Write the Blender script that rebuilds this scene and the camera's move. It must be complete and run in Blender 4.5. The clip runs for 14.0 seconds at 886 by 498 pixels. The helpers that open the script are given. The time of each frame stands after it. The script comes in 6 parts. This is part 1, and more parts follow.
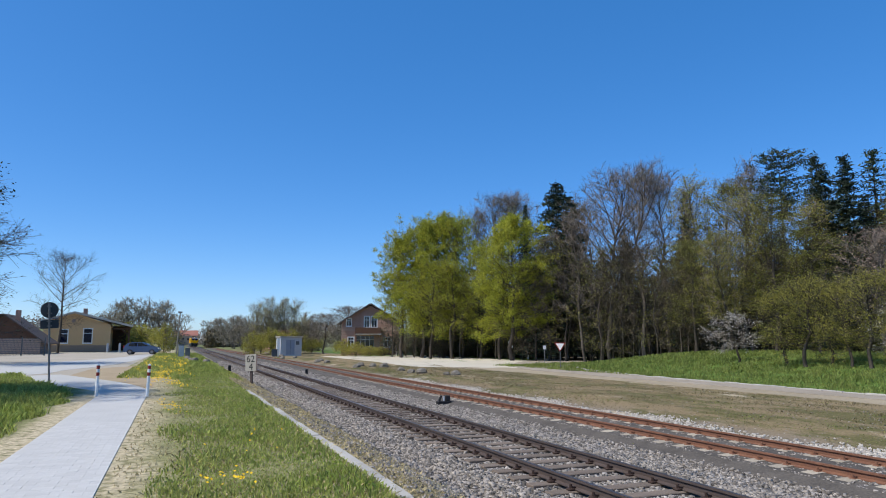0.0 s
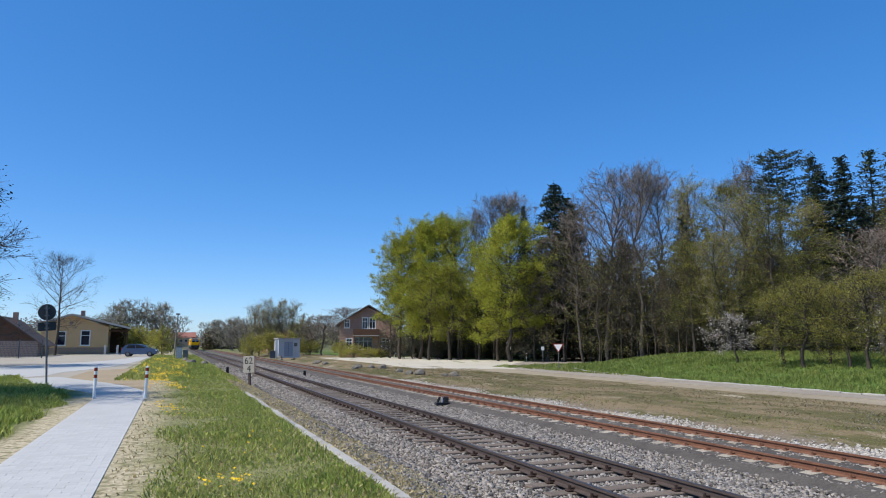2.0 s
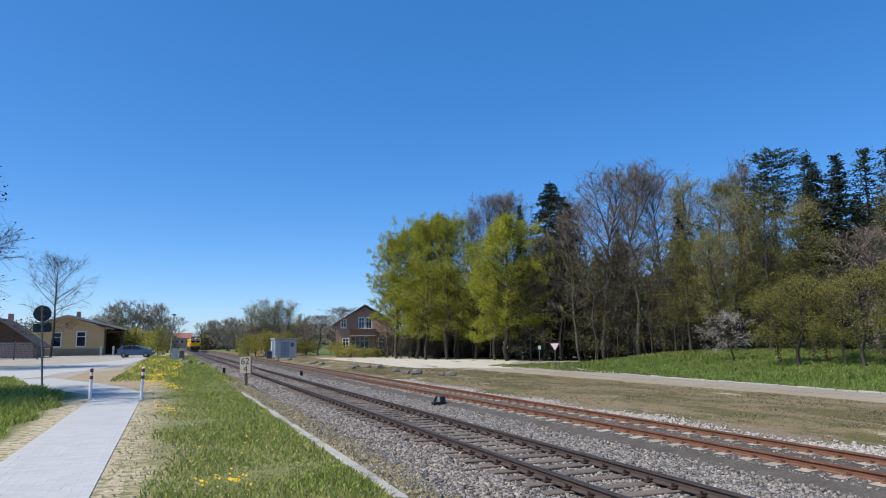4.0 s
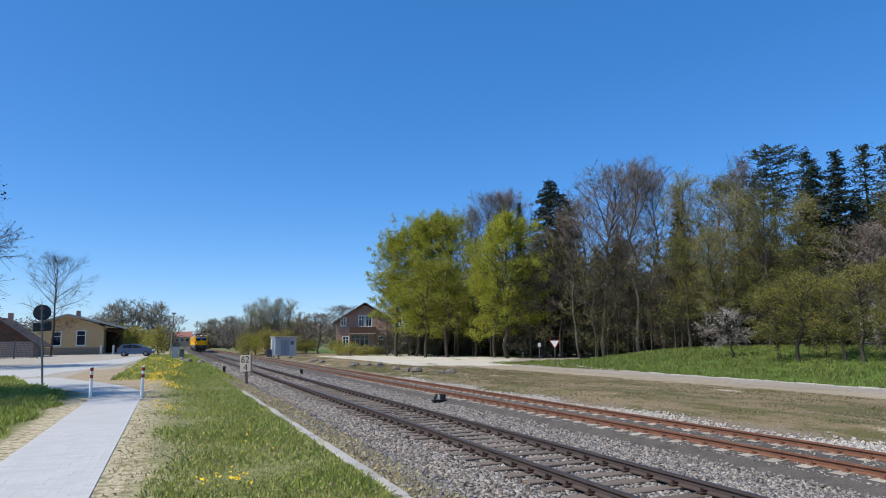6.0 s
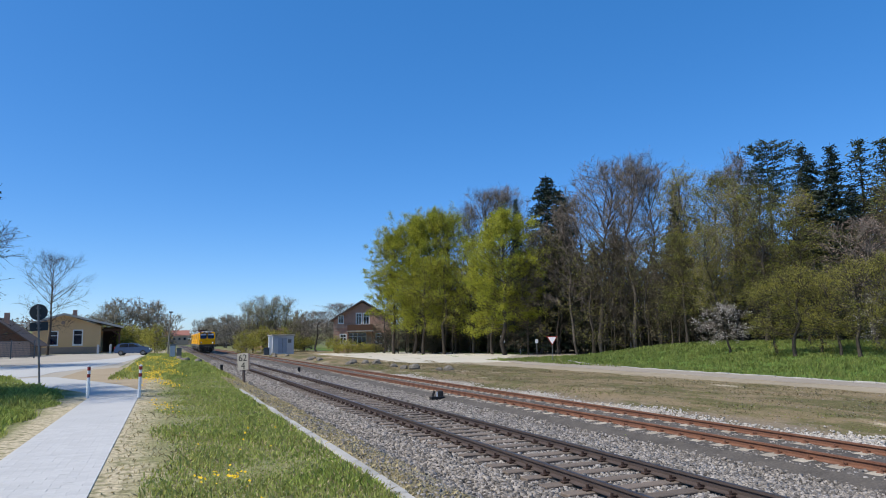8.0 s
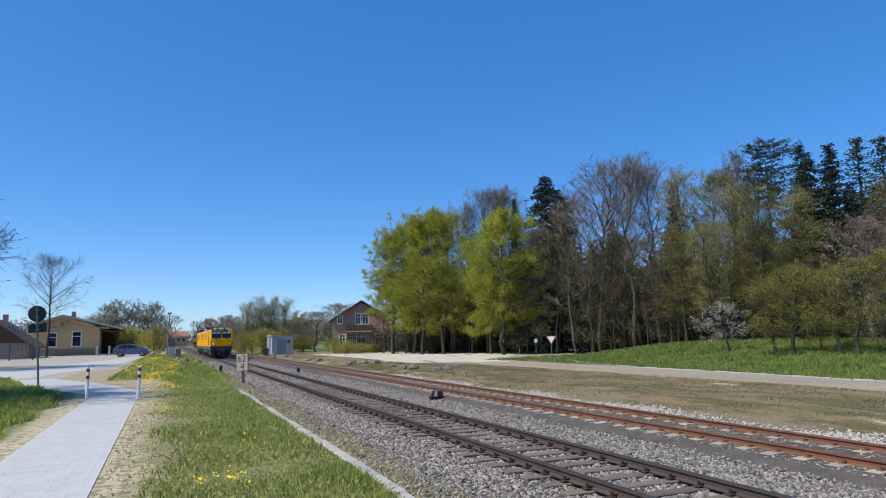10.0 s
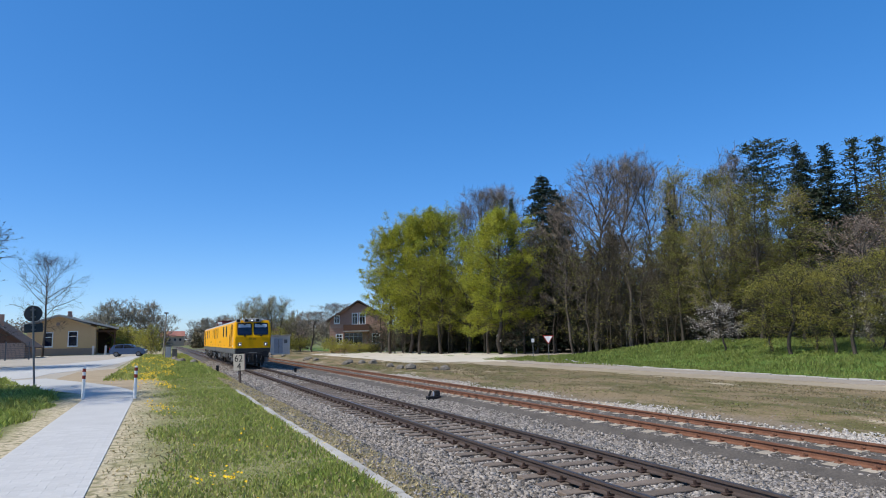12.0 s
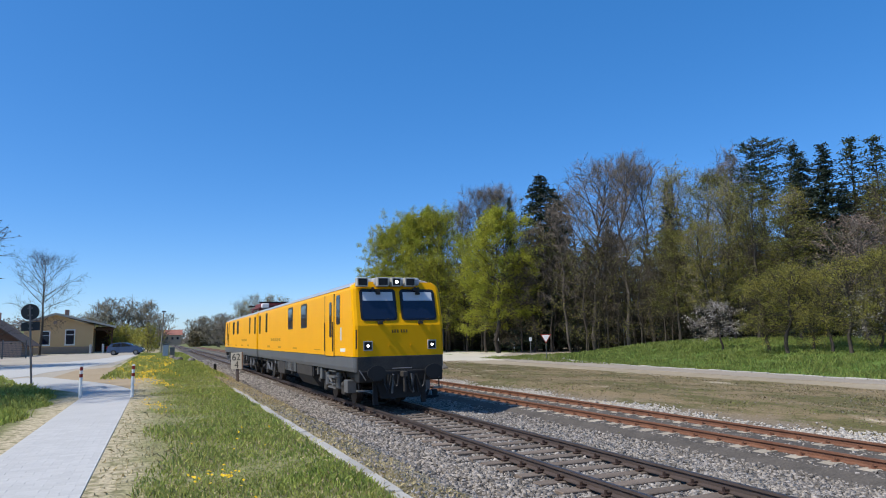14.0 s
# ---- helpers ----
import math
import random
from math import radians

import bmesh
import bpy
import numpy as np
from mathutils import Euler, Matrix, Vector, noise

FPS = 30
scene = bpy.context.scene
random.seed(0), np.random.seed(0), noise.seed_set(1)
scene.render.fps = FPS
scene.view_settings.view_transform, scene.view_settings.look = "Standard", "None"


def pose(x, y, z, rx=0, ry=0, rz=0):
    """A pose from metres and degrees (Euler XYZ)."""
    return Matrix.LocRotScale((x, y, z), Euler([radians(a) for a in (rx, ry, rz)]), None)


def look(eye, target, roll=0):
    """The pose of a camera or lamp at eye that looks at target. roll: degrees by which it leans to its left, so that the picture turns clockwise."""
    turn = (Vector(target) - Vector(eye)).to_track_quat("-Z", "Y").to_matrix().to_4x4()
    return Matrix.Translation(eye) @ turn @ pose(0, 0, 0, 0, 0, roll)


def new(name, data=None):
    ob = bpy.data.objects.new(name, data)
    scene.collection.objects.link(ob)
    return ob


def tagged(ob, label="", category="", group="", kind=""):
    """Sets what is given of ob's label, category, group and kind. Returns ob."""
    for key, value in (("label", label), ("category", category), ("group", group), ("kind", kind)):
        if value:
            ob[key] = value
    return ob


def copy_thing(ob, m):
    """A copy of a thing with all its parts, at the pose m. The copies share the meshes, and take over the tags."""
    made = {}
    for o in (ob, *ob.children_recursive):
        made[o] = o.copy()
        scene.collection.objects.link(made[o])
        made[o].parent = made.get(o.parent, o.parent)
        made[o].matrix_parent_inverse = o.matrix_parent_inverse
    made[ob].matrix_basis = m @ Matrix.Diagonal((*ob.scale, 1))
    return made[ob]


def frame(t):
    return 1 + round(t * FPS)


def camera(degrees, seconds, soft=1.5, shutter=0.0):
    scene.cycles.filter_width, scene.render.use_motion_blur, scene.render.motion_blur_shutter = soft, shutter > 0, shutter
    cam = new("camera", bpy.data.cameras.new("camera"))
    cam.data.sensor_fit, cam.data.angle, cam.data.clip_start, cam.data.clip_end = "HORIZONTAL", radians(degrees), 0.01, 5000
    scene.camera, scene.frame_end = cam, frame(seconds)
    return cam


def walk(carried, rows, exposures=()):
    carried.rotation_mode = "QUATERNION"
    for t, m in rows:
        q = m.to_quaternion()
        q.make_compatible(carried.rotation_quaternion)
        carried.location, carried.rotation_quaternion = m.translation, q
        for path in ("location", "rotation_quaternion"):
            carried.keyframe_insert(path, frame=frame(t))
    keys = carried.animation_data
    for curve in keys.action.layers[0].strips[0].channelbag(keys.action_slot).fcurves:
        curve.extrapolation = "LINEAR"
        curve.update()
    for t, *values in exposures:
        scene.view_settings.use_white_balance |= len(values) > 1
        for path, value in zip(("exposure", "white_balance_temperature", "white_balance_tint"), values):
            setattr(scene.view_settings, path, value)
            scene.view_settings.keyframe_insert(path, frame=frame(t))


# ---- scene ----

# camera: one spot, hand-held, slowly panning to the right
EYE = Vector((0.0, 0.0, 1.6))
AIM = [  # seconds, pan to the right of the track's line, tilt, roll
    (0.0, 21.250, 7.782, -0.000),
    (0.5, 21.266, 7.778, -0.036),
    (1.0, 21.328, 7.793, -0.087),
    (1.5, 21.332, 7.879, -0.052),
    (2.0, 21.417, 7.889, -0.138),
    (2.5, 21.462, 7.876, -0.120),
    (3.0, 21.555, 7.934, -0.221),
    (5.5, 21.784, 7.678, -0.579),
    (6.0, 21.764, 7.653, -0.612),
    (6.5, 21.861, 7.666, -0.626),
    (7.0, 21.946, 7.628, -0.716),
    (7.5, 22.036, 7.578, -0.824),
    (8.0, 22.018, 7.405, -0.975),
    (10.5, 22.131, 7.400, -1.245),
    (11.0, 22.233, 7.402, -1.206),
    (11.5, 22.356, 7.372, -1.275),
    (12.0, 22.372, 7.365, -1.250),
    (12.5, 22.395, 7.363, -1.239),
    (13.0, 22.473, 7.318, -1.224),
    (13.5, 22.549, 7.313, -1.189),
    (14.0, 22.555, 7.256, -1.207),
]


def aim(pan, tilt, roll):
    a, b = radians(pan), radians(tilt)
    way = Vector((math.sin(a) * math.cos(b), math.cos(a) * math.cos(b), math.sin(b)))
    return look(EYE, EYE + way * 10, roll)


cam = camera(66.32, 14.0, soft=1.0)
walk(cam, [(t, aim(p, e, r)) for t, p, e, r in AIM])

# ---- light ----
SUN_EL, SUN_AZ = 52.0, -95.0     # azimuth from +Y towards +X
world = bpy.data.worlds.new("world")
scene.world = world
world.use_nodes = True
wn = world.node_tree
sky = wn.nodes.new("ShaderNodeTexSky")
sky.sky_type = "NISHITA"
sky.sun_disc = False
sky.altitude = 1300
sky.sun_elevation, sky.sun_rotation = radians(SUN_EL), radians(SUN_AZ)
sky.air_density, sky.dust_density, sky.ozone_density = 0.85, 1.5, 3.2
wn.nodes["Background"].inputs[1].default_value = 0.165
tint = wn.nodes.new("ShaderNodeHueSaturation")
tint.inputs["Saturation"].default_value = 1.28
tint.inputs["Hue"].default_value = 0.505
wn.links.new(sky.outputs[0], tint.inputs["Color"])
even = wn.nodes.new("ShaderNodeMixRGB")     # clear dry air: an even blue over the whole sky
even.inputs["Fac"].default_value = 0.28
even.inputs["Color2"].default_value = (0.24, 1.74, 4.6, 1)
wn.links.new(tint.outputs[0], even.inputs["Color1"])
wn.links.new(even.outputs[0], wn.nodes["Background"].inputs[0])
sun = new("sun", bpy.data.lights.new("sun", "SUN"))
sun.data.energy, sun.data.angle, sun.data.color = 4.3, radians(0.53), (1.0, 0.95, 0.86)
el, az = radians(SUN_EL), radians(SUN_AZ)
sun_way = Vector((math.sin(az) * math.cos(el), math.cos(az) * math.cos(el), math.sin(el)))
sun.matrix_world = look(sun_way * 100, (0, 0, 0))
scene.view_settings.exposure = 0.15

# ---- materials ----
def mat(name, col, col2=None, rough=0.8, scale=3.0, metal=0.0, bump=0.0, fine=40.0, island=0.0, objvar=0.0,
        spec=0.3, through_light=0.0):
    """Two-tone procedural surface: large stains, fine grain, relief."""
    m = bpy.data.materials.new(name)
    m.use_nodes = True
    t = m.node_tree
    b = t.nodes["Principled BSDF"]
    b.inputs["Roughness"].default_value = rough
    b.inputs["Metallic"].default_value = metal
    b.inputs["Specular IOR Level"].default_value = spec
    co = t.nodes.new("ShaderNodeTexCoord")
    n1 = t.nodes.new("ShaderNodeTexNoise")
    n1.inputs["Scale"].default_value, n1.inputs["Detail"].default_value = scale, 6
    n2 = t.nodes.new("ShaderNodeTexNoise")
    n2.inputs["Scale"].default_value, n2.inputs["Detail"].default_value = fine, 4
    t.links.new(co.outputs["Object"], n1.inputs["Vector"])
    t.links.new(co.outputs["Object"], n2.inputs["Vector"])
    ramp = t.nodes.new("ShaderNodeValToRGB")
    ramp.color_ramp.elements[0].position, ramp.color_ramp.elements[1].position = 0.33, 0.67
    ramp.color_ramp.elements[0].color = (*col, 1)
    ramp.color_ramp.elements[1].color = (*(col2 or tuple(c * 0.75 for c in col)), 1)
    add = t.nodes.new("ShaderNodeMath")
    add.operation = "MULTIPLY_ADD"
    add.inputs[1].default_value, add.inputs[2].default_value = 0.5, 0.0
    t.links.new(n2.outputs[0], add.inputs[0])
    half = t.nodes.new("ShaderNodeMath")
    half.operation = "MULTIPLY_ADD"
    half.inputs[1].default_value = 0.5
    t.links.new(n1.outputs[0], half.inputs[0])
    t.links.new(add.outputs[0], half.inputs[2])
    t.links.new(half.outputs[0], ramp.inputs[0])
    last = ramp.outputs[0]
    for amount, node, out in ((island, "ShaderNodeNewGeometry", "Random Per Island"), (objvar, "ShaderNodeObjectInfo", "Random")):
        if amount:
            g = t.nodes.new(node)
            mul = t.nodes.new("ShaderNodeMapRange")
            mul.inputs[3].default_value, mul.inputs[4].default_value = 1 - amount, 1 + amount
            t.links.new(g.outputs[out], mul.inputs[0])
            hsv = t.nodes.new("ShaderNodeHueSaturation")
            t.links.new(mul.outputs[0], hsv.inputs["Value"])
            t.links.new(last, hsv.inputs["Color"])
            last = hsv.outputs[0]
    t.links.new(last, b.inputs["Base Color"])
    if bump:
        bp = t.nodes.new("ShaderNodeBump")
        bp.inputs["Strength"].default_value, bp.inputs["Distance"].default_value = bump, 0.02
        t.links.new(n2.outputs[0], bp.inputs["Height"])
        t.links.new(bp.outputs[0], b.inputs["Normal"])
    if through_light:
        tr = t.nodes.new("ShaderNodeBsdfTranslucent")
        t.links.new(last, tr.inputs[0])
        mx = t.nodes.new("ShaderNodeMixShader")
        mx.inputs[0].default_value = through_light
        t.links.new(b.outputs[0], mx.inputs[1])
        t.links.new(tr.outputs[0], mx.inputs[2])
        t.links.new(mx.outputs[0], t.nodes["Material Output"].inputs[0])
    return m


def glow(name, col, strength):
    m = bpy.data.materials.new(name)
    m.use_nodes = True
    b = m.node_tree.nodes["Principled BSDF"]
    b.inputs["Emission Color"].default_value = (*col, 1)
    b.inputs["Emission Strength"].default_value = strength
    return m


def glassy(name, col, rough=0.05):
    m = bpy.data.materials.new(name)
    m.use_nodes = True
    b = m.node_tree.nodes["Principled BSDF"]
    b.inputs["Base Color"].default_value = (*col, 1)
    b.inputs["Roughness"].default_value = rough
    b.inputs["Specular IOR Level"].default_value = 0.6
    return m


M = {
    "soil": mat("soil", (0.30, 0.25, 0.17), (0.16, 0.15, 0.07), 0.95, 0.5, bump=0.6, fine=14),
    "path": mat("concrete_pavers", (0.50, 0.49, 0.465), (0.43, 0.42, 0.40), 0.85, 1.2, bump=0.2, fine=60, objvar=0.05),
    "roadpale": mat("pale_concrete_road", (0.47, 0.46, 0.43), (0.39, 0.38, 0.35), 0.9, 0.3, bump=0.2),
    "asphalt": mat("asphalt", (0.35, 0.30, 0.235), (0.255, 0.215, 0.165), 0.9, 0.3, bump=0.3),
    "gravel_lot": mat("gravel_lot", (0.55, 0.50, 0.40), (0.44, 0.395, 0.31), 0.95, 0.15, bump=0.5, fine=12),
    "shoulder": mat("sandy_shoulder", (0.37, 0.305, 0.21), (0.25, 0.205, 0.135), 0.95, 0.5, bump=0.5, fine=12),
    "yard": mat("yard_gravel", (0.42, 0.37, 0.295), (0.31, 0.275, 0.215), 0.95, 0.25, bump=0.5, fine=12),
    "sand": mat("sand", (0.38, 0.30, 0.195), (0.29, 0.22, 0.13), 0.95, 0.8, bump=0.4, fine=20),
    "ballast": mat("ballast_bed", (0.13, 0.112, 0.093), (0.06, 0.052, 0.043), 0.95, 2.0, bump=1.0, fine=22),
    "stone": mat("ballast_stone", (0.29, 0.26, 0.23), (0.165, 0.147, 0.128), 0.9, 4.0, island=0.65),
    "boulder": mat("boulder", (0.22, 0.195, 0.16), (0.11, 0.10, 0.082), 0.95, 2.5, bump=0.8, fine=14),
    "stone_pale": mat("pale_stone", (0.47, 0.43, 0.38), (0.35, 0.32, 0.28), 0.9, 4.0, island=0.3),
    "sleeper_old": mat("weathered_sleeper", (0.20, 0.155, 0.12), (0.12, 0.095, 0.075), 0.9, 3.0, bump=0.5, fine=30, objvar=0.25),
    "sleeper_con": mat("concrete_sleeper", (0.44, 0.38, 0.295), (0.28, 0.235, 0.175), 0.9, 3.0, bump=0.4, objvar=0.15),
    "rail_dark": mat("dark_rail_steel", (0.12, 0.092, 0.08), (0.08, 0.06, 0.053), 0.6, 3.0, metal=0.3, bump=0.2),
    "rail_top": mat("worn_rail_head", (0.16, 0.13, 0.12), (0.10, 0.085, 0.08), 0.35, 5.0, metal=0.7),
    "rail_rust": mat("rusty_rail", (0.22, 0.105, 0.062), (0.13, 0.060, 0.038), 0.85, 3.0, bump=0.3),
    "clip": mat("rusty_clip", (0.06, 0.035, 0.025), (0.04, 0.025, 0.02), 0.8, 20.0),
    "kerb": mat("kerb_concrete", (0.42, 0.40, 0.36), (0.33, 0.31, 0.27), 0.9, 2.0, bump=0.4, objvar=0.1),
    "grass": mat("grass_blade", (0.21, 0.29, 0.045), (0.43, 0.42, 0.13), 0.7, 0.8, island=0.35, through_light=0.35),
    "drygrass": mat("dry_grass", (0.46, 0.38, 0.21), (0.34, 0.28, 0.14), 0.8, 1.0, island=0.35, through_light=0.2),
    "wastegrass": mat("withered_grass", (0.27, 0.215, 0.12), (0.19, 0.16, 0.08), 0.8, 1.0, island=0.35, through_light=0.2),
    "bankgrass": mat("bank_grass", (0.12, 0.185, 0.035), (0.27, 0.29, 0.08), 0.7, 1.3, island=0.4, through_light=0.35),
    "dandelion": mat("dandelion", (0.80, 0.52, 0.02), (0.68, 0.42, 0.015), 0.7, 20.0),
    "bark": mat("bark", (0.085, 0.07, 0.055), (0.05, 0.041, 0.033), 0.95, 2.0, bump=0.8, fine=12),
    "bark_pale": mat("grey_bark", (0.11, 0.094, 0.08), (0.066, 0.056, 0.048), 0.95, 2.0, bump=0.6, fine=12),
    "twig": mat("twig", (0.25, 0.205, 0.17), (0.17, 0.14, 0.115), 0.9, 1.0, island=0.3),
    "leaf_fresh": mat("fresh_leaf", (0.26, 0.31, 0.03), (0.46, 0.435, 0.05), 0.6, 0.35, island=0.4, through_light=0.5),
    "leaf_olive": mat("olive_leaf", (0.24, 0.22, 0.045), (0.14, 0.15, 0.03), 0.6, 0.3, island=0.4, through_light=0.3),
    "leaf_spring": mat("young_leaf", (0.36, 0.33, 0.06), (0.24, 0.225, 0.045), 0.6, 0.4, island=0.4, through_light=0.35),
    "bud": mat("brown_bud", (0.14, 0.112, 0.062), (0.095, 0.08, 0.042), 0.7, 0.4, island=0.35, through_light=0.2),
    "twig_dark": mat("dark_twig", (0.085, 0.068, 0.054), (0.05, 0.041, 0.034), 0.9, 1.0, island=0.3),
    "twig_pale": mat("pale_twig", (0.30, 0.265, 0.20), (0.22, 0.195, 0.15), 0.9, 1.0, island=0.3),
    # dark leaf green, deepened further for the shade inside the wood
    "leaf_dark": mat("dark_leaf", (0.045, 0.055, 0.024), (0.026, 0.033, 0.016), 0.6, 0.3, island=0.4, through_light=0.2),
    "needle": mat("needle", (0.04, 0.058, 0.032), (0.022, 0.034, 0.02), 0.6, 0.5, island=0.4, through_light=0.1),
    "needle_pine": mat("pine_needle", (0.06, 0.085, 0.045), (0.04, 0.06, 0.032), 0.6, 0.5, island=0.4, through_light=0.1),
    "blossom": mat("blossom", (0.68, 0.62, 0.56), (0.5, 0.45, 0.40), 0.7, 0.6, island=0.3, through_light=0.3),
    "bud_pink": mat("pinkish_bud", (0.30, 0.20, 0.155), (0.22, 0.15, 0.115), 0.7, 0.4, island=0.35, through_light=0.2),
    "yellow": mat("yellow_paint", (0.84, 0.40, 0.001), (0.78, 0.365, 0.001), 0.45, 0.6, spec=0.12),
    "grey_paint": mat("grey_paint", (0.115, 0.12, 0.125), (0.085, 0.09, 0.095), 0.55, 1.0),
    "roof_grey": mat("roof_grey", (0.38, 0.40, 0.43), (0.30, 0.32, 0.35), 0.4, 1.0),
    "black": mat("black_paint", (0.012, 0.012, 0.013), (0.02, 0.019, 0.018), 0.6, 2.0),
    "underframe": mat("dirty_underframe", (0.03, 0.027, 0.024), (0.06, 0.053, 0.046), 0.8, 3.0),
    "rubber": mat("rubber", (0.012, 0.012, 0.013), (0.02, 0.02, 0.02), 0.5, 10.0),
    "wheel": mat("wheel_steel", (0.10, 0.085, 0.075), (0.06, 0.05, 0.045), 0.5, 5.0, metal=0.6),
    "pantored": mat("roof_red", (0.22, 0.05, 0.045), (0.15, 0.035, 0.03), 0.6, 2.0),
    "glass_dark": glassy("dark_glass", (0.008, 0.012, 0.03)),
    "number_paint": mat("dark_ochre_number", (0.22, 0.11, 0.01), (0.17, 0.085, 0.01), 0.6, 6.0),
    "ochre_mark": mat("ochre_lettering", (0.50, 0.25, 0.01), (0.42, 0.20, 0.01), 0.6, 6.0),
    "blind": mat("white_blind", (0.55, 0.58, 0.62), (0.48, 0.5, 0.55), 0.6, 3.0),
    "lamp_on": glow("lamp_glow", (1.0, 0.97, 0.9), 3.0),
    "lamp_rim": mat("lamp_rim", (0.45, 0.43, 0.38), (0.38, 0.36, 0.32), 0.5, 8.0),
    "white": mat("white_paint", (0.78, 0.78, 0.76), (0.70, 0.70, 0.68), 0.6, 3.0),
    "red": mat("red_band", (0.30, 0.035, 0.025), (0.22, 0.03, 0.02), 0.6, 6.0),
    "galv": mat("galvanised", (0.20, 0.20, 0.20), (0.14, 0.14, 0.14), 0.5, 5.0, metal=0.5),
    "sign_back": mat("dark_sign_back", (0.05, 0.055, 0.06), (0.035, 0.04, 0.045), 0.5, 3.0),
    "stucco": mat("yellow_stucco", (0.66, 0.44, 0.23), (0.59, 0.385, 0.195), 0.9, 0.5, bump=0.2),
    "plinth": mat("plinth", (0.34, 0.25, 0.20), (0.27, 0.20, 0.165), 0.9, 0.7),
    "roof_dark": mat("dark_roof", (0.11, 0.085, 0.075), (0.075, 0.06, 0.055), 0.85, 1.0, objvar=0.15),
    "roof_red": mat("red_roof", (0.36, 0.16, 0.12), (0.28, 0.12, 0.09), 0.85, 0.6),
    "brick": mat("brick_wall", (0.45, 0.28, 0.21), (0.34, 0.205, 0.15), 0.9, 1.5, bump=0.3),
    "brick_pale": mat("pale_brick", (0.45, 0.32, 0.24), (0.38, 0.26, 0.19), 0.9, 1.5),
    "wood_brown": mat("brown_wood", (0.12, 0.065, 0.04), (0.085, 0.045, 0.03), 0.8, 2.0),
    "mast_wood": mat("grey_wood", (0.26, 0.235, 0.20), (0.19, 0.17, 0.14), 0.9, 3.0, bump=0.3),
    "hut_wall": mat("grey_hut_wall", (0.52, 0.53, 0.55), (0.45, 0.46, 0.48), 0.8, 0.8),
    "hut_door": mat("blue_grey_door", (0.33, 0.36, 0.43), (0.28, 0.31, 0.37), 0.6, 1.5),
    "car_blue": mat("blue_car_paint", (0.06, 0.10, 0.19), (0.052, 0.088, 0.17), 0.25, 2.0, metal=0.3, spec=0.6),
    "tail": mat("red_lamp", (0.4, 0.02, 0.02), (0.3, 0.02, 0.02), 0.3, 5.0),
    "letter": mat("black_letter", (0.02, 0.02, 0.02), (0.03, 0.03, 0.03), 0.6, 10.0),
    "sign_face": mat("sign_face", (0.46, 0.42, 0.35), (0.37, 0.335, 0.275), 0.6, 3.0),
    "fence": mat("fence_steel", (0.10, 0.11, 0.12), (0.07, 0.08, 0.09), 0.5, 4.0),
}


# ---- mesh helpers ----
def mesh_np(name, verts, tris, mats, face_mat=None):
    """A mesh from number arrays (triangles or quads of one kind)."""
    verts, tris = np.asarray(verts, np.float32), np.asarray(tris, np.int32)
    me = bpy.data.meshes.new(name)
    k = tris.shape[1]
    me.vertices.add(len(verts))
    me.vertices.foreach_set("co", verts.ravel())
    me.loops.add(tris.size)
    me.loops.foreach_set("vertex_index", tris.ravel())
    me.polygons.add(len(tris))
    me.polygons.foreach_set("loop_start", np.arange(0, tris.size, k, dtype=np.int32))
    me.polygons.foreach_set("loop_total", np.full(len(tris), k, np.int32))
    for m in mats:
        me.materials.append(m)
    if face_mat is not None:
        me.polygons.foreach_set("material_index", np.asarray(face_mat, np.int32))
    me.update(calc_edges=True)
    return me


def under(ob, parent):
    ob.parent = parent
    return ob


def part(name, bm, material, parent=None, label="", smooth=False):
    me = bpy.data.meshes.new(name)
    bmesh.ops.recalc_face_normals(bm, faces=bm.faces)
    if smooth:
        for f in bm.faces:
            f.smooth = True
    bm.to_mesh(me)
    bm.free()
    me.materials.append(material)
    ob = new(name, me)
    ob.parent = parent
    return tagged(ob, label=label)


def thing(name, x, y, z, rz, label, category, group="", kind=""):
    e = new(name)
    e.matrix_world = pose(x, y, z, 0, 0, rz)
    return tagged(e, label, category, group, kind)


def box(bm, x0, x1, y0, y1, z0, z1, bevel=0.0, seg=2):
    r = bmesh.ops.create_cube(bm, size=1)
    vs = r["verts"]
    for v in vs:
        v.co = Vector((x0 + (v.co.x + 0.5) * (x1 - x0), y0 + (v.co.y + 0.5) * (y1 - y0), z0 + (v.co.z + 0.5) * (z1 - z0)))
    if bevel:
        es = list({e for v in vs for e in v.link_edges})
        bmesh.ops.bevel(bm, geom=es, offset=bevel, segments=seg, affect="EDGES", profile=0.5)
    return bm


def boxed(*a, **k):
    return box(bmesh.new(), *a, **k)


def rod(bm, a, b, r, r2=None, n=8):
    a, b = Vector(a), Vector(b)
    d = b - a
    m = Matrix.Translation((a + b) / 2) @ d.to_track_quat("Z", "Y").to_matrix().to_4x4()
    bmesh.ops.create_cone(bm, cap_ends=True, segments=n, radius1=r, radius2=r if r2 is None else r2, depth=d.length, matrix=m)
    return bm


def prism(bm, outline, axis, a, b):
    """Extrude a closed outline (pairs) along an axis from a to b. axis 'x': pairs are y, z; 'y': x, z; 'z': x, y."""
    def at3(p, d):
        return {"x": (d, p[0], p[1]), "y": (p[0], d, p[1]), "z": (p[0], p[1], d)}[axis]
    va = [bm.verts.new(at3(p, a)) for p in outline]
    vb = [bm.verts.new(at3(p, b)) for p in outline]
    n = len(outline)
    bm.faces.new(va)
    bm.faces.new(vb[::-1])
    for i in range(n):
        bm.faces.new((va[i], vb[i], vb[(i + 1) % n], va[(i + 1) % n]))
    return bm


def smooth01(a, b, v):
    s = np.clip((v - a) / (b - a), 0, 1)
    return s * s * (3 - 2 * s)


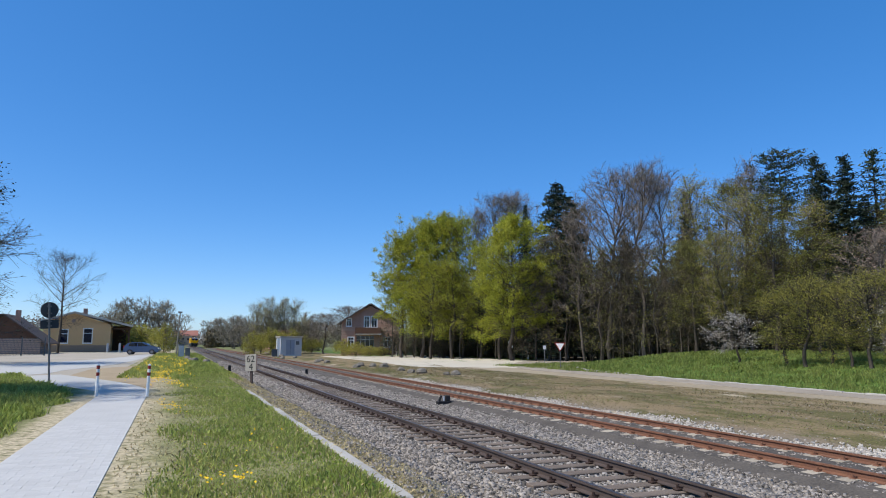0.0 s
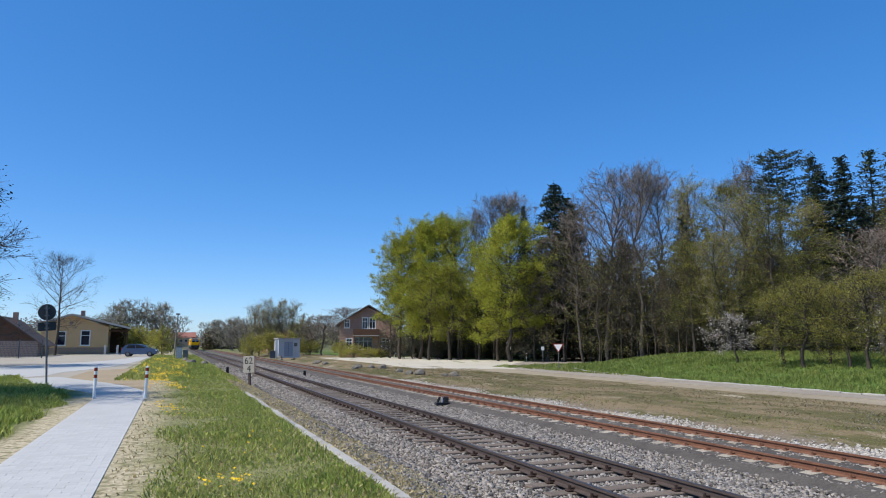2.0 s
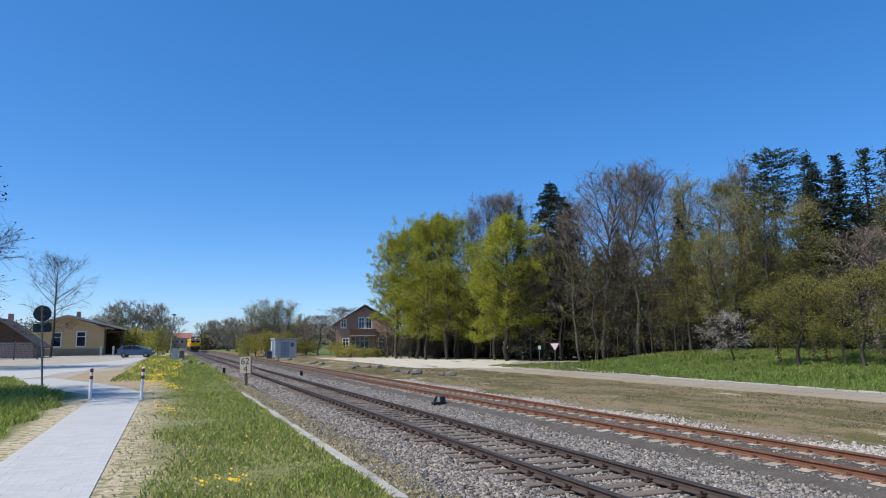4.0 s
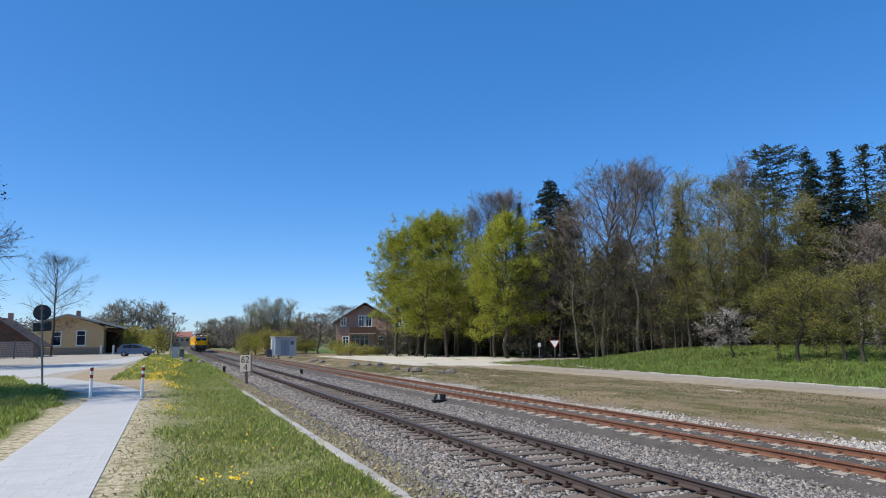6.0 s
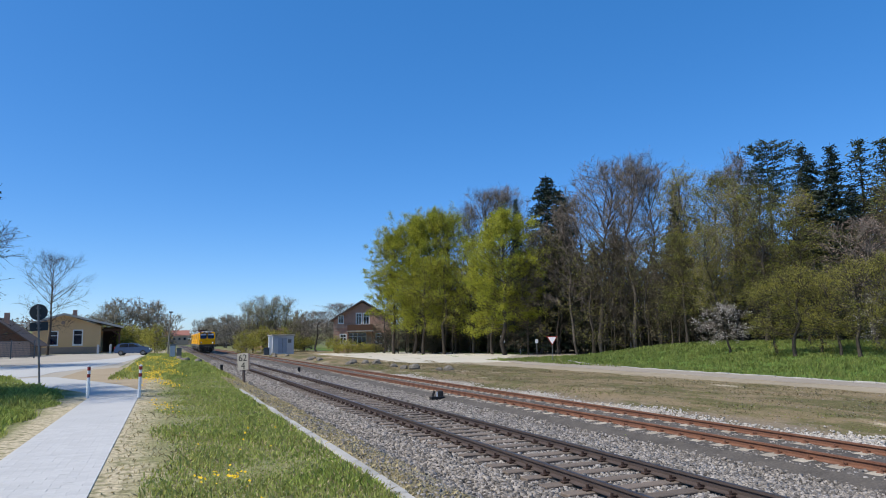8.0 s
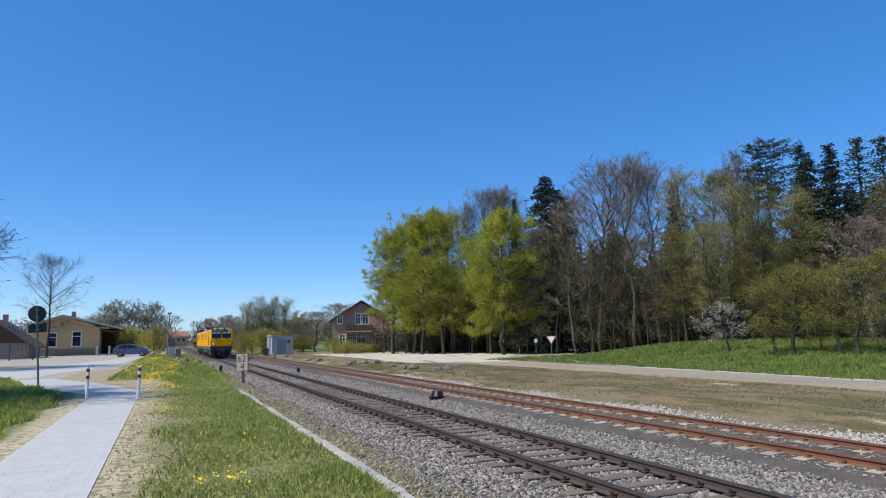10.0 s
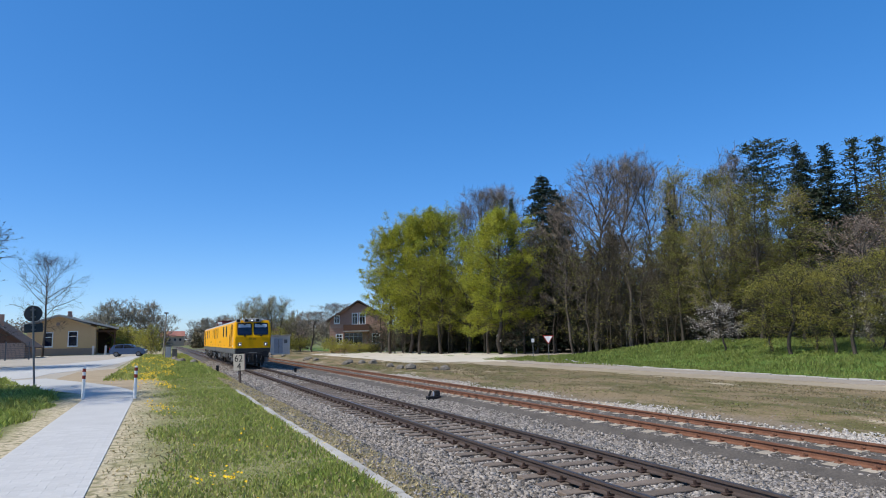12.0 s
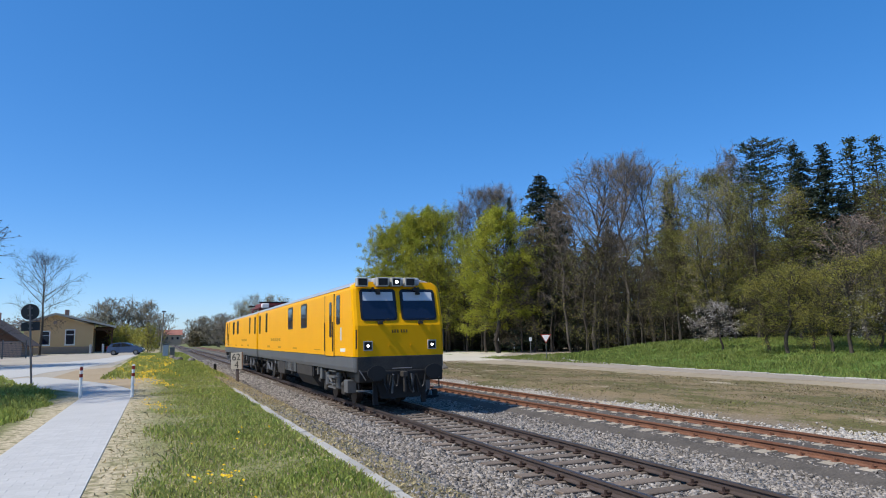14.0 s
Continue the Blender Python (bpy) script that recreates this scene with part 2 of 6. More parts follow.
# ---- the lie of the land ----
def height(x, y):
    """Ground level; the track bed lies lower than the path, the wood stands on a low bank."""
    x, y = np.asarray(x, float), np.asarray(y, float)
    z = -0.86 * smooth01(2.0, 5.0, x)
    z = z + 0.26 * smooth01(13.4, 16.5, x)
    bank = smooth01(27.2, 44, x) * (1 - smooth01(46, 60, y)) * 1.35
    z = z + bank + 0.35 * smooth01(44, 90, x)
    z = z + 8.0 * smooth01(190, 400, y) * smooth01(14, 60, np.abs(x - 6)) + 5 * smooth01(90, 300, np.abs(x))
    z = z + 0.02 * np.sin(x * 2.1 + y * 0.7) * np.cos(y * 1.3 - x * 0.4) * smooth01(14.5, 16.0, x)
    return z


TRACK, RAIL_Z = 6.58, -0.49
SIDING, SIDE_Z = 11.8, -0.59

# ---- ground ----
def ground_material():
    m = bpy.data.materials.new("ground")
    m.use_nodes = True
    t = m.node_tree
    b = t.nodes["Principled BSDF"]
    b.inputs["Roughness"].default_value, b.inputs["Specular IOR Level"].default_value = 0.95, 0.2
    geo = t.nodes.new("ShaderNodeNewGeometry")
    sep = t.nodes.new("ShaderNodeSeparateXYZ")
    t.links.new(geo.outputs["Position"], sep.inputs[0])

    along = t.nodes.new("ShaderNodeMapping")
    along.inputs["Scale"].default_value = (1.0, 0.28, 1.0)
    t.links.new(geo.outputs["Position"], along.inputs["Vector"])

    def noise_node(scale, detail=5.0, streaky=False):
        n = t.nodes.new("ShaderNodeTexNoise")
        n.inputs["Scale"].default_value, n.inputs["Detail"].default_value = scale, detail
        n.inputs["Roughness"].default_value = 0.68 if streaky else 0.5
        t.links.new(along.outputs[0] if streaky else geo.outputs["Position"], n.inputs["Vector"])
        return n.outputs[0]

    def calc(op, a, c):
        n = t.nodes.new("ShaderNodeMath")
        n.operation = op
        for i, v in enumerate((a, c)):
            if isinstance(v, (int, float)):
                n.inputs[i].default_value = v
            else:
                t.links.new(v, n.inputs[i])
        return n.outputs[0]

    def mix(fac, a, c):
        n = t.nodes.new("ShaderNodeMix")
        n.data_type = "RGBA"
        t.links.new(fac, n.inputs[0])
        for i, v in ((6, a), (7, c)):
            if isinstance(v, tuple):
                n.inputs[i].default_value = (*v, 1)
            else:
                t.links.new(v, n.inputs[i])
        return n.outputs[2]

    wob = calc("MULTIPLY", calc("SUBTRACT", noise_node(0.9), 0.5), 1.3)
    xs = calc("DIVIDE", calc("ADD", calc("ADD", sep.outputs[0], wob), 20.0), 80.0)
    ramp = t.nodes.new("ShaderNodeValToRGB")
    t.links.new(xs, ramp.inputs[0])
    stops = [(-20, (0.14, 0.17, 0.05)), (-2.9, (0.15, 0.17, 0.05)), (-2.5, (0.49, 0.41, 0.275)), (-0.5, (0.46, 0.385, 0.25)),
             (-0.1, (0.24, 0.23, 0.10)), (2.1, (0.24, 0.23, 0.10)), (2.5, (0.38, 0.31, 0.205)), (3.7, (0.34, 0.29, 0.21)),
             (4.2, (0.21, 0.185, 0.155)), (9.6, (0.16, 0.142, 0.122)), (10.3, (0.15, 0.138, 0.122)), (13.6, (0.18, 0.16, 0.138)),
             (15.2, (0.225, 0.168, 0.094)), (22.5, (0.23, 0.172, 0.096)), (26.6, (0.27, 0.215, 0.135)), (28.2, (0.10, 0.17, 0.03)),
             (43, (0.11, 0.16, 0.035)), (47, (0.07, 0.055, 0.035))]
    cr = ramp.color_ramp
    for i, (x, c) in enumerate(stops):
        e = cr.elements[i] if i < 2 else cr.elements.new(min(1, (x + 20) / 80))
        e.position, e.color = (x + 20) / 80, (*c, 1)
    # bare and green patches on the wasteland beside the siding
    patch = t.nodes.new("ShaderNodeMapRange")
    t.links.new(noise_node(0.8, 9, True), patch.inputs[0])
    patch.inputs[1].default_value, patch.inputs[2].default_value = 0.46, 0.56
    waste = calc("MULTIPLY", calc("GREATER_THAN", sep.outputs[0], 14.0), calc("LESS_THAN", sep.outputs[0], 25.5))
    col = mix(calc("MULTIPLY", calc("MULTIPLY", patch.outputs[0], waste), 0.9), ramp.outputs[0], (0.105, 0.098, 0.034))
    pale = t.nodes.new("ShaderNodeMapRange")
    t.links.new(noise_node(0.5, 9, True), pale.inputs[0])
    pale.inputs[1].default_value, pale.inputs[2].default_value = 0.60, 0.66
    col = mix(calc("MULTIPLY", calc("MULTIPLY", pale.outputs[0], waste), 0.75), col, (0.50, 0.42, 0.30))
    moss = t.nodes.new("ShaderNodeMapRange")
    t.links.new(noise_node(6.5, 8), moss.inputs[0])
    moss.inputs[1].default_value, moss.inputs[2].default_value = 0.47, 0.62
    near_path = calc("MULTIPLY", calc("GREATER_THAN", sep.outputs[0], -2.9), calc("LESS_THAN", sep.outputs[0], 4.2))
    col = mix(calc("MULTIPLY", calc("MULTIPLY", moss.outputs[0], near_path), 0.85), col, (0.19, 0.175, 0.08))
    far = t.nodes.new("ShaderNodeMapRange")
    t.links.new(sep.outputs[1], far.inputs[0])
    far.inputs[1].default_value, far.inputs[2].default_value = 130, 240
    col = mix(far.outputs[0], col, (0.15, 0.16, 0.06))
    grain = t.nodes.new("ShaderNodeMapRange")
    t.links.new(noise_node(18, 6), grain.inputs[0])
    grain.inputs[1].default_value, grain.inputs[2].default_value = 0.25, 0.75
    grain.inputs[3].default_value, grain.inputs[4].default_value = 0.6, 1.35
    hsv = t.nodes.new("ShaderNodeHueSaturation")
    t.links.new(col, hsv.inputs["Color"])
    t.links.new(grain.outputs[0], hsv.inputs["Value"])
    t.links.new(hsv.outputs[0], b.inputs["Base Color"])
    bp = t.nodes.new("ShaderNodeBump")
    bp.inputs["Strength"].default_value, bp.inputs["Distance"].default_value = 0.8, 0.04
    t.links.new(noise_node(14, 7), bp.inputs["Height"])
    t.links.new(bp.outputs[0], b.inputs["Normal"])
    return m


def grid_sheet(name, xs, ys, material, lift=0.0):
    gx, gy = np.meshgrid(xs, ys)
    gz = height(gx, gy) + lift
    n, k = len(ys), len(xs)
    idx = np.arange(n * k).reshape(n, k)
    q = np.stack([idx[:-1, :-1], idx[:-1, 1:], idx[1:, 1:], idx[1:, :-1]], -1).reshape(-1, 4)
    me = mesh_np(name, np.stack([gx, gy, gz], -1).reshape(-1, 3), q, [material])
    me.polygons.foreach_set("use_smooth", np.ones(len(q), bool))
    return new(name, me)


xs = np.concatenate([np.linspace(-1500, -100, 12), np.linspace(-90, -12, 20), np.arange(-11, 60, 0.5), np.linspace(62, 120, 16), np.linspace(150, 1500, 12)])
ys = np.concatenate([np.linspace(-600, -30, 10), np.arange(-25, 70, 0.6), np.linspace(72, 200, 40), np.linspace(210, 500, 20), np.linspace(560, 2500, 12)])
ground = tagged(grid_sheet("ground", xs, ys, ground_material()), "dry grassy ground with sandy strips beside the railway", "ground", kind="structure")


def strip(name, pts_left, pts_right, material, label, category, thick=0.06, lift=0.03):
    """A flat slab between two edge lines, draped on the ground."""
    bm = bmesh.new()
    rows = []
    for (ax, ay), (bx, by) in zip(pts_left, pts_right):
        row = []
        for i in range(7):
            f = i / 6
            x, y = ax + (bx - ax) * f, ay + (by - ay) * f
            z = float(height(x, y)) + lift
            row.append((bm.verts.new((x, y, z)), bm.verts.new((x, y, z - thick - 0.1))))
        rows.append(row)
    for r0, r1 in zip(rows, rows[1:]):
        for i in range(6):
            bm.faces.new((r0[i][0], r0[i + 1][0], r1[i + 1][0], r1[i][0]))
        bm.faces.new((r0[0][0], r1[0][0], r1[0][1], r0[0][1]))
        bm.faces.new((r0[6][0], r0[6][1], r1[6][1], r1[6][0]))
    for r in (rows[0], rows[-1]):
        for i in range(6):
            bm.faces.new((r[i][0], r[i][1], r[i + 1][1], r[i + 1][0]))
    return tagged(part(name, bm, material), label, category, kind="structure")


def curve_pts(ctrl, n=24):
    """Points along a smooth line through the given corners."""
    p = [Vector((*c, 0)) for c in ctrl]
    p = [p[0] * 2 - p[1]] + p + [p[-1] * 2 - p[-2]]
    out = []
    for i in range(1, len(p) - 2):
        for k in range(n):
            t = k / n
            a, b, c, d = p[i - 1:i + 3]
            v = 0.5 * ((2 * b) + (c - a) * t + (2 * a - 5 * b + 4 * c - d) * t * t + (3 * b - a - 3 * c + d) * t ** 3)
            out.append((v.x, v.y))
    out.append((p[-2].x, p[-2].y))
    return out


# pale concrete side road and the spur that joins the footpath
strip("road_1", curve_pts([(-40, 47), (-16, 52), (-9, 62), (-5.2, 78), (-4.2, 94)]), curve_pts([(-40, 34), (-10, 36.5), (-5.6, 45), (-3.4, 62), (-2.6, 94)]),
      M["roadpale"], "pale concrete side road curving past the station", "road", lift=0.012)
strip("road_2", curve_pts([(-2.15, 22.6), (-2.4, 25), (-4.2, 29), (-8, 36)]), curve_pts([(-0.75, 22.3), (-0.9, 25.5), (-2.2, 30.5), (-5.2, 38)]),
      M["roadpale"], "pale paved spur between footpath and side road", "pavement", lift=0.016)
strip("sand_patch", curve_pts([(-3.6, 30), (-4.6, 36), (-4.6, 46)]), curve_pts([(-0.7, 26), (-0.9, 36), (-2.2, 50)]),
      M["sand"], "bare sandy patch between path and road", "sand", lift=0.008)
strip("yard", curve_pts([(-45, 29), (-45, 60), (-45, 116)]), curve_pts([(-3.4, 28), (-2.9, 46), (-2.8, 116)]),
      M["yard"], "pale gravel yard before the station", "yard", lift=0.003)
strip("lot", curve_pts([(19.5, 57), (20.5, 75), (20.5, 104)]), curve_pts([(30.0, 49), (38, 66), (37, 104)]),
      M["gravel_lot"], "wide pale gravel yard beside the siding", "yard", lift=0.02)
strip("road_3", curve_pts([(24.5, -10), (24.8, 17), (25.4, 40), (27.0, 52), (36, 68), (60, 96)], 16), curve_pts([(26.4, -10), (26.6, 19), (28.0, 40), (30.0, 48), (40, 62), (64, 90)], 16),
      M["asphalt"], "worn grey asphalt lane along the grassy bank", "road", lift=0.045)
strip("verge", curve_pts([(23.0, -10), (23.3, 17), (23.2, 40), (21.0, 58)]), curve_pts([(24.8, -10), (25.1, 17), (25.7, 40), (27.2, 52)]),
      M["shoulder"], "sandy gravel shoulder of the lane", "verge", lift=0.012)


# ---- footpath of small concrete blocks ----
footpath = tagged(part("pavement", prism(bmesh.new(), [(-2.08, -6), (-0.70, -6), (-0.76, 22.5), (-2.12, 22.5)], "z", -0.10, 0.006), M["path"]),
                  "pale footpath of small concrete pavers", "pavement", kind="structure")
def paver_mesh(half):
    pb = boxed(-half, half, -0.0745, 0.0745, -0.05, 0.011, bevel=0.0012, seg=1)
    me = bpy.data.meshes.new("paver")
    pb.to_mesh(me)
    pb.free()
    me.materials.append(M["path"])
    return me


pme, phalf = paver_mesh(0.1109), paver_mesh(0.0552)
prng = random.Random(5)
bv = []
base_v = np.array([v.co[:] for v in pme.vertices])
for j in range(190):
    y = -5.8 + j * 0.15
    near = 7.8 <= y < 15.3
    course = [(-2.07 + 0.11175 + i * 0.2235, 1.0) for i in range(6)] if j % 2 else [(-2.07 + 0.0559, 0.5), *[(-2.07 + 0.2235 * (i + 1), 1.0) for i in range(5)], (-2.07 + 0.2235 * 5.75, 0.5)]
    for x, w in course:
        x += -0.03 * (y - 8) / 14
        dz = prng.uniform(-0.001, 0.001)
        if near:
            o = new("paver", pme if w == 1.0 else phalf)
            o.parent = footpath
            o.location, o.rotation_euler = (x, y, dz), (prng.uniform(-.002, .002), prng.uniform(-.002, .002), 0)
        else:
            bv.append(base_v * np.array((w, 1, 1)) + np.array((x, y, dz)))
polys = [list(p.vertices) for p in pme.polygons]
me = bpy.data.meshes.new("paver_field")
allv = np.concatenate(bv)
me.from_pydata(allv.tolist(), [], [[v + k * len(base_v) for v in p] for k in range(len(bv)) for p in polys])
me.materials.append(M["path"])
tagged(under(new("paver_field", me), footpath), kind="stuff")

# kerb line between the grass and the ballast
kerb_line = tagged(new("kerb"), "row of weathered concrete kerb stones beside grass", "kerb", kind="structure")
kb = boxed(-0.075, 0.075, -0.495, 0.495, -0.2, 0.0, bevel=0.015, seg=1)
kme = bpy.data.meshes.new("kerb_stone")
kb.to_mesh(kme)
kb.free()
kme.materials.append(M["kerb"])
for j in range(30):
    o = new("kerb_stone", kme)
    o.parent = kerb_line
    o.location = (2.36 - 0.005 * j * 0.6 + prng.uniform(-0.012, 0.012), -5.5 + j, float(height(2.34, 5)) + 0.035 + prng.uniform(-0.012, 0.012))
    o.rotation_euler = (prng.uniform(-.01, .01), prng.uniform(-.03, .03), prng.uniform(-.01, .01))


# low kerb stones along the bank side of the lane
lane_kerb = tagged(new("lane_kerb"), "row of pale kerb stones along the grassy bank", "kerb", kind="structure")
edge = curve_pts([(26.4, -10), (26.6, 19), (28.0, 40), (30.0, 48)], 16)
walked = 0.0
for (ax, ay), (bx, by) in zip(edge, edge[1:]):
    run_m = math.hypot(bx - ax, by - ay)
    while walked < run_m:
        f = walked / run_m
        x, y = ax + (bx - ax) * f + 0.08, ay + (by - ay) * f
        walked += 1.03
        if y > 14:
            o = new("kerb_stone", kme)
            o.parent = lane_kerb
            o.location = (x, y, float(height(x, y)) + 0.10 + prng.uniform(-0.02, 0.015))
            o.rotation_euler = (0, prng.uniform(-.05, .05), -math.atan2(bx - ax, by - ay) + prng.uniform(-.02, .02))
    walked -= run_m


# ---- tracks ----
def rail_outline(s=1.0):
    half = [(0.0, 0.0), (0.036, 0.0), (0.036, -0.032), (0.009, -0.045), (0.009, -0.115), (0.068, -0.135), (0.068, -0.15)]
    return [(x, z) for x, z in half[1:]] + [(-x, z) for x, z in half[:0:-1]]


def track(x0, z0, y0, y1, name, label, rail_m, top_m, sleeper_m, clip_m, pitch, width, near_end, concrete, dz_sleeper):
    tr = tagged(new(name), label, "railway track", kind="structure")
    tr.location = (x0, 0, z0)
    for sx in (-0.755, 0.755):
        bm = bmesh.new()
        prism(bm, [(x + sx, z) for x, z in rail_outline()], "y", y0, y1)
        r = part("rail", bm, rail_m, tr)
        tb = boxed(sx - 0.026, sx + 0.026, y0, y1, -0.004, 0.003)
        part("rail_head", tb, top_m, r)
    bm = bmesh.new()
    if concrete:
        prism(bm, [(-1.25, 0.0), (-1.25, -0.18), (1.25, -0.18), (1.25, 0.0), (0.95, 0.02), (0.5, 0.02), (0.3, -0.03), (-0.3, -0.03), (-0.5, 0.02), (-0.95, 0.02)], "y", -width / 2, width / 2)
    else:
        box(bm, -1.28, 1.28, -width / 2, width / 2, -0.16, 0.0, bevel=0.012, seg=1)
    sme = bpy.data.meshes.new("sleeper")
    bmesh.ops.recalc_face_normals(bm, faces=bm.faces)
    bm.to_mesh(sme)
    bm.free()
    sme.materials.append(sleeper_m)
    cb = bmesh.new()
    for s in (-1, 1):
        box(cb, s * 0.12 - 0.05, s * 0.12 + 0.05, -0.055, 0.055, 0.0, 0.03, bevel=0.008, seg=1)
        rod(cb, (s * 0.115, 0, 0.02), (s * 0.115, 0, 0.09), 0.022, n=6)
        box(cb, s * 0.075 - 0.04, s * 0.075 + 0.04, -0.03, 0.03, 0.03, 0.055)
    cme = bpy.data.meshes.new("rail_clip")
    cb.to_mesh(cme)
    cb.free()
    cme.materials.append(clip_m)
    rng = random.Random(11)
    farv, n = [], int((y1 - y0) / pitch)
    for j in range(n):
        y = y0 + 0.3 + j * pitch
        if y < near_end:
            s = new("sleeper", sme)
            s.parent = tr
            s.location = (rng.uniform(-0.03, 0.03), y, dz_sleeper + rng.uniform(-0.006, 0.006))
            s.rotation_euler = (0, 0, rng.uniform(-0.012, 0.012))
            for sx in (-0.755, 0.755):
                c = new("rail_clip", cme)
                c.parent = s
                c.location = (sx - s.location.x, 0, 0.004)
        else:
            farv.append(y)
    bm = bmesh.new()
    for y in farv:
        box(bm, -1.27, 1.27, y - width / 2, y + width / 2, dz_sleeper - 0.1, dz_sleeper)
        if y < 150:
            for sx in (-0.755, 0.755):
                box(bm, sx - 0.16, sx + 0.16, y - 0.05, y + 0.05, dz_sleeper, dz_sleeper + 0.05)
    tagged(part("far_sleepers", bm, sleeper_m, tr), kind="stuff")
    return tr


def bed(name, x0, half_top, half_foot, ztop, zfoot, y0, y1, label):
    bm = bmesh.new()
    prism(bm, [(x0 - half_foot, zfoot - 0.2), (x0 - half_foot, zfoot), (x0 - half_top, ztop), (x0 + half_top, ztop), (x0 + half_foot, zfoot), (x0 + half_foot, zfoot - 0.2)], "y", y0, y1)
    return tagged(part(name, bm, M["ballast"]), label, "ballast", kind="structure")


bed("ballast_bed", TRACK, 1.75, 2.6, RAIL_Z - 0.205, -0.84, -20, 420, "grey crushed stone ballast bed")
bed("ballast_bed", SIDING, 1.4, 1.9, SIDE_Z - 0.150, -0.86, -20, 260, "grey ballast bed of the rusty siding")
track(TRACK, RAIL_Z, -12, 400, "track_1", "dark main line track on old wooden sleepers", M["rail_dark"], M["rail_top"], M["sleeper_old"], M["clip"], 0.6, 0.25, 62, False, -0.155)
track(SIDING, SIDE_Z, -12, 240, "track_2", "rusty siding track on pale concrete sleepers", M["rail_rust"], M["rail_rust"], M["sleeper_con"], M["rail_rust"], 0.68, 0.27, 48, True, -0.155)


# ---- loose stones ----
def stones(name, n, area, size, material, label, zoff=0.0, seed=1, keep=None, squash=0.7):
    """Many rough stones strewn over a stretch of the plan, in one mesh."""
    g = np.random.default_rng(seed)
    x = g.uniform(area[0], area[1], n)
    y = area[2] + (area[3] - area[2]) * g.uniform(0, 1, n) ** 1.5
    if keep is not None:
        k = keep(x, y, g)
        x, y = x[k], y[k]
        n = len(x)
    s = g.uniform(size[0], size[1], n)
    z = level(x, y) + zoff + s * g.uniform(-0.2, 0.5, n)
    cube = np.array([(-1, -1, -1), (1, -1, -1), (1, 1, -1), (-1, 1, -1), (-1, -1, 1), (1, -1, 1), (1, 1, 1), (-1, 1, 1)], float) * 0.6
    v = cube[None] + g.uniform(-0.42, 0.42, (n, 8, 3))
    v = v * s[:, None, None] * g.uniform(0.7, 1.3, (n, 1, 3))
    a, b = g.uniform(0, 6.28, n), g.normal(0, 0.5, n)
    ca, sa, cb, sb = np.cos(a), np.sin(a), np.cos(b), np.sin(b)
    vx, vy, vz = v[..., 0], v[..., 1], v[..., 2] * squash
    vy, vz = vy * cb[:, None] - vz * sb[:, None], vy * sb[:, None] + vz * cb[:, None]
    vx, vy = vx * ca[:, None] - vy * sa[:, None], vx * sa[:, None] + vy * ca[:, None]
    v = np.stack([vx + x[:, None], vy + y[:, None], vz + z[:, None]], -1).reshape(-1, 3)
    f = np.array([(4, 5, 6, 7), (0, 1, 5, 4), (1, 2, 6, 5), (2, 3, 7, 6), (3, 0, 4, 7)])
    f = (f[None] + (np.arange(n) * 8)[:, None, None]).reshape(-1, 4)
    return tagged(new(name, mesh_np(name, v, f, [material])), label, "gravel", kind="stuff")


def level(x, y):
    """Top of the ballast beds, or the ground."""
    z = height(x, y)
    d = np.abs(x - TRACK)
    z = np.maximum(z, np.where(d < 1.75, RAIL_Z - 0.205, np.where(d < 2.6, RAIL_Z - 0.205 + (d - 1.75) / 0.85 * (-0.84 - RAIL_Z + 0.205), -9)))
    d = np.abs(x - SIDING)
    z = np.maximum(z, np.where(d < 1.4, SIDE_Z - 0.150, np.where(d < 1.9, -0.84, -9)))
    return z


def between_sleepers(x, y, g):
    j = (y + 12 - 0.3) / 0.6
    gap = np.abs(j - np.round(j)) * 0.6
    on = (np.abs(x - TRACK) < 1.3) & (gap < 0.14)
    onrail = np.abs(np.abs(x - TRACK) - 0.755) < 0.10
    thin = g.uniform(0, 1, len(x)) < np.where(x < 4.5, np.clip((x - 3.7) / 0.8, 0, 1) ** 2, np.where(x > 9.2, np.clip((10.4 - x) / 1.2, 0, 1), 1))
    return ~on & ~onrail & thin


def siding_edges(x, y, g):
    j = (y + 12 - 0.3) / 0.68
    gap = np.abs(j - np.round(j)) * 0.68
    return ~((np.abs(x - SIDING) < 1.27) & (gap < 0.16)) & (np.abs(np.abs(x - SIDING) - 0.755) > 0.1)


stones("ballast_stones", 115000, (3.5, 10.4, 5.5, 38), (0.018, 0.046), M["stone"], "loose grey crushed ballast stones", 0.0, 1, between_sleepers)
stones("ballast_stones", 16000, (9.7, 13.6, 6, 36), (0.015, 0.034), M["stone"], "fine grey stones round the siding sleepers", -0.01, 2, siding_edges)
stones("gravel_heap", 26000, (13.2, 14.9, 8, 44), (0.018, 0.044), M["stone_pale"], "pale loose gravel along the siding", 0.01, 3,
       lambda x, y, g: g.uniform(0, 1, len(x)) < np.exp(-((x - 13.9 - 0.25 * np.sin(y * 0.8)) / 0.4) ** 2) * (0.45 + 0.55 * np.sin(y * 0.9 + 1) ** 2))
stones("far_ballast", 20000, (3.9, 10.2, 36, 85), (0.04, 0.075), M["stone"], "grey ballast stones farther along the line", 0.0, 6, between_sleepers)
stones("gravel_strewn", 2500, (2.5, 3.8, 5.5, 30), (0.01, 0.03), M["stone"], "small strewn gravel on dry soil", 0.0, 4)


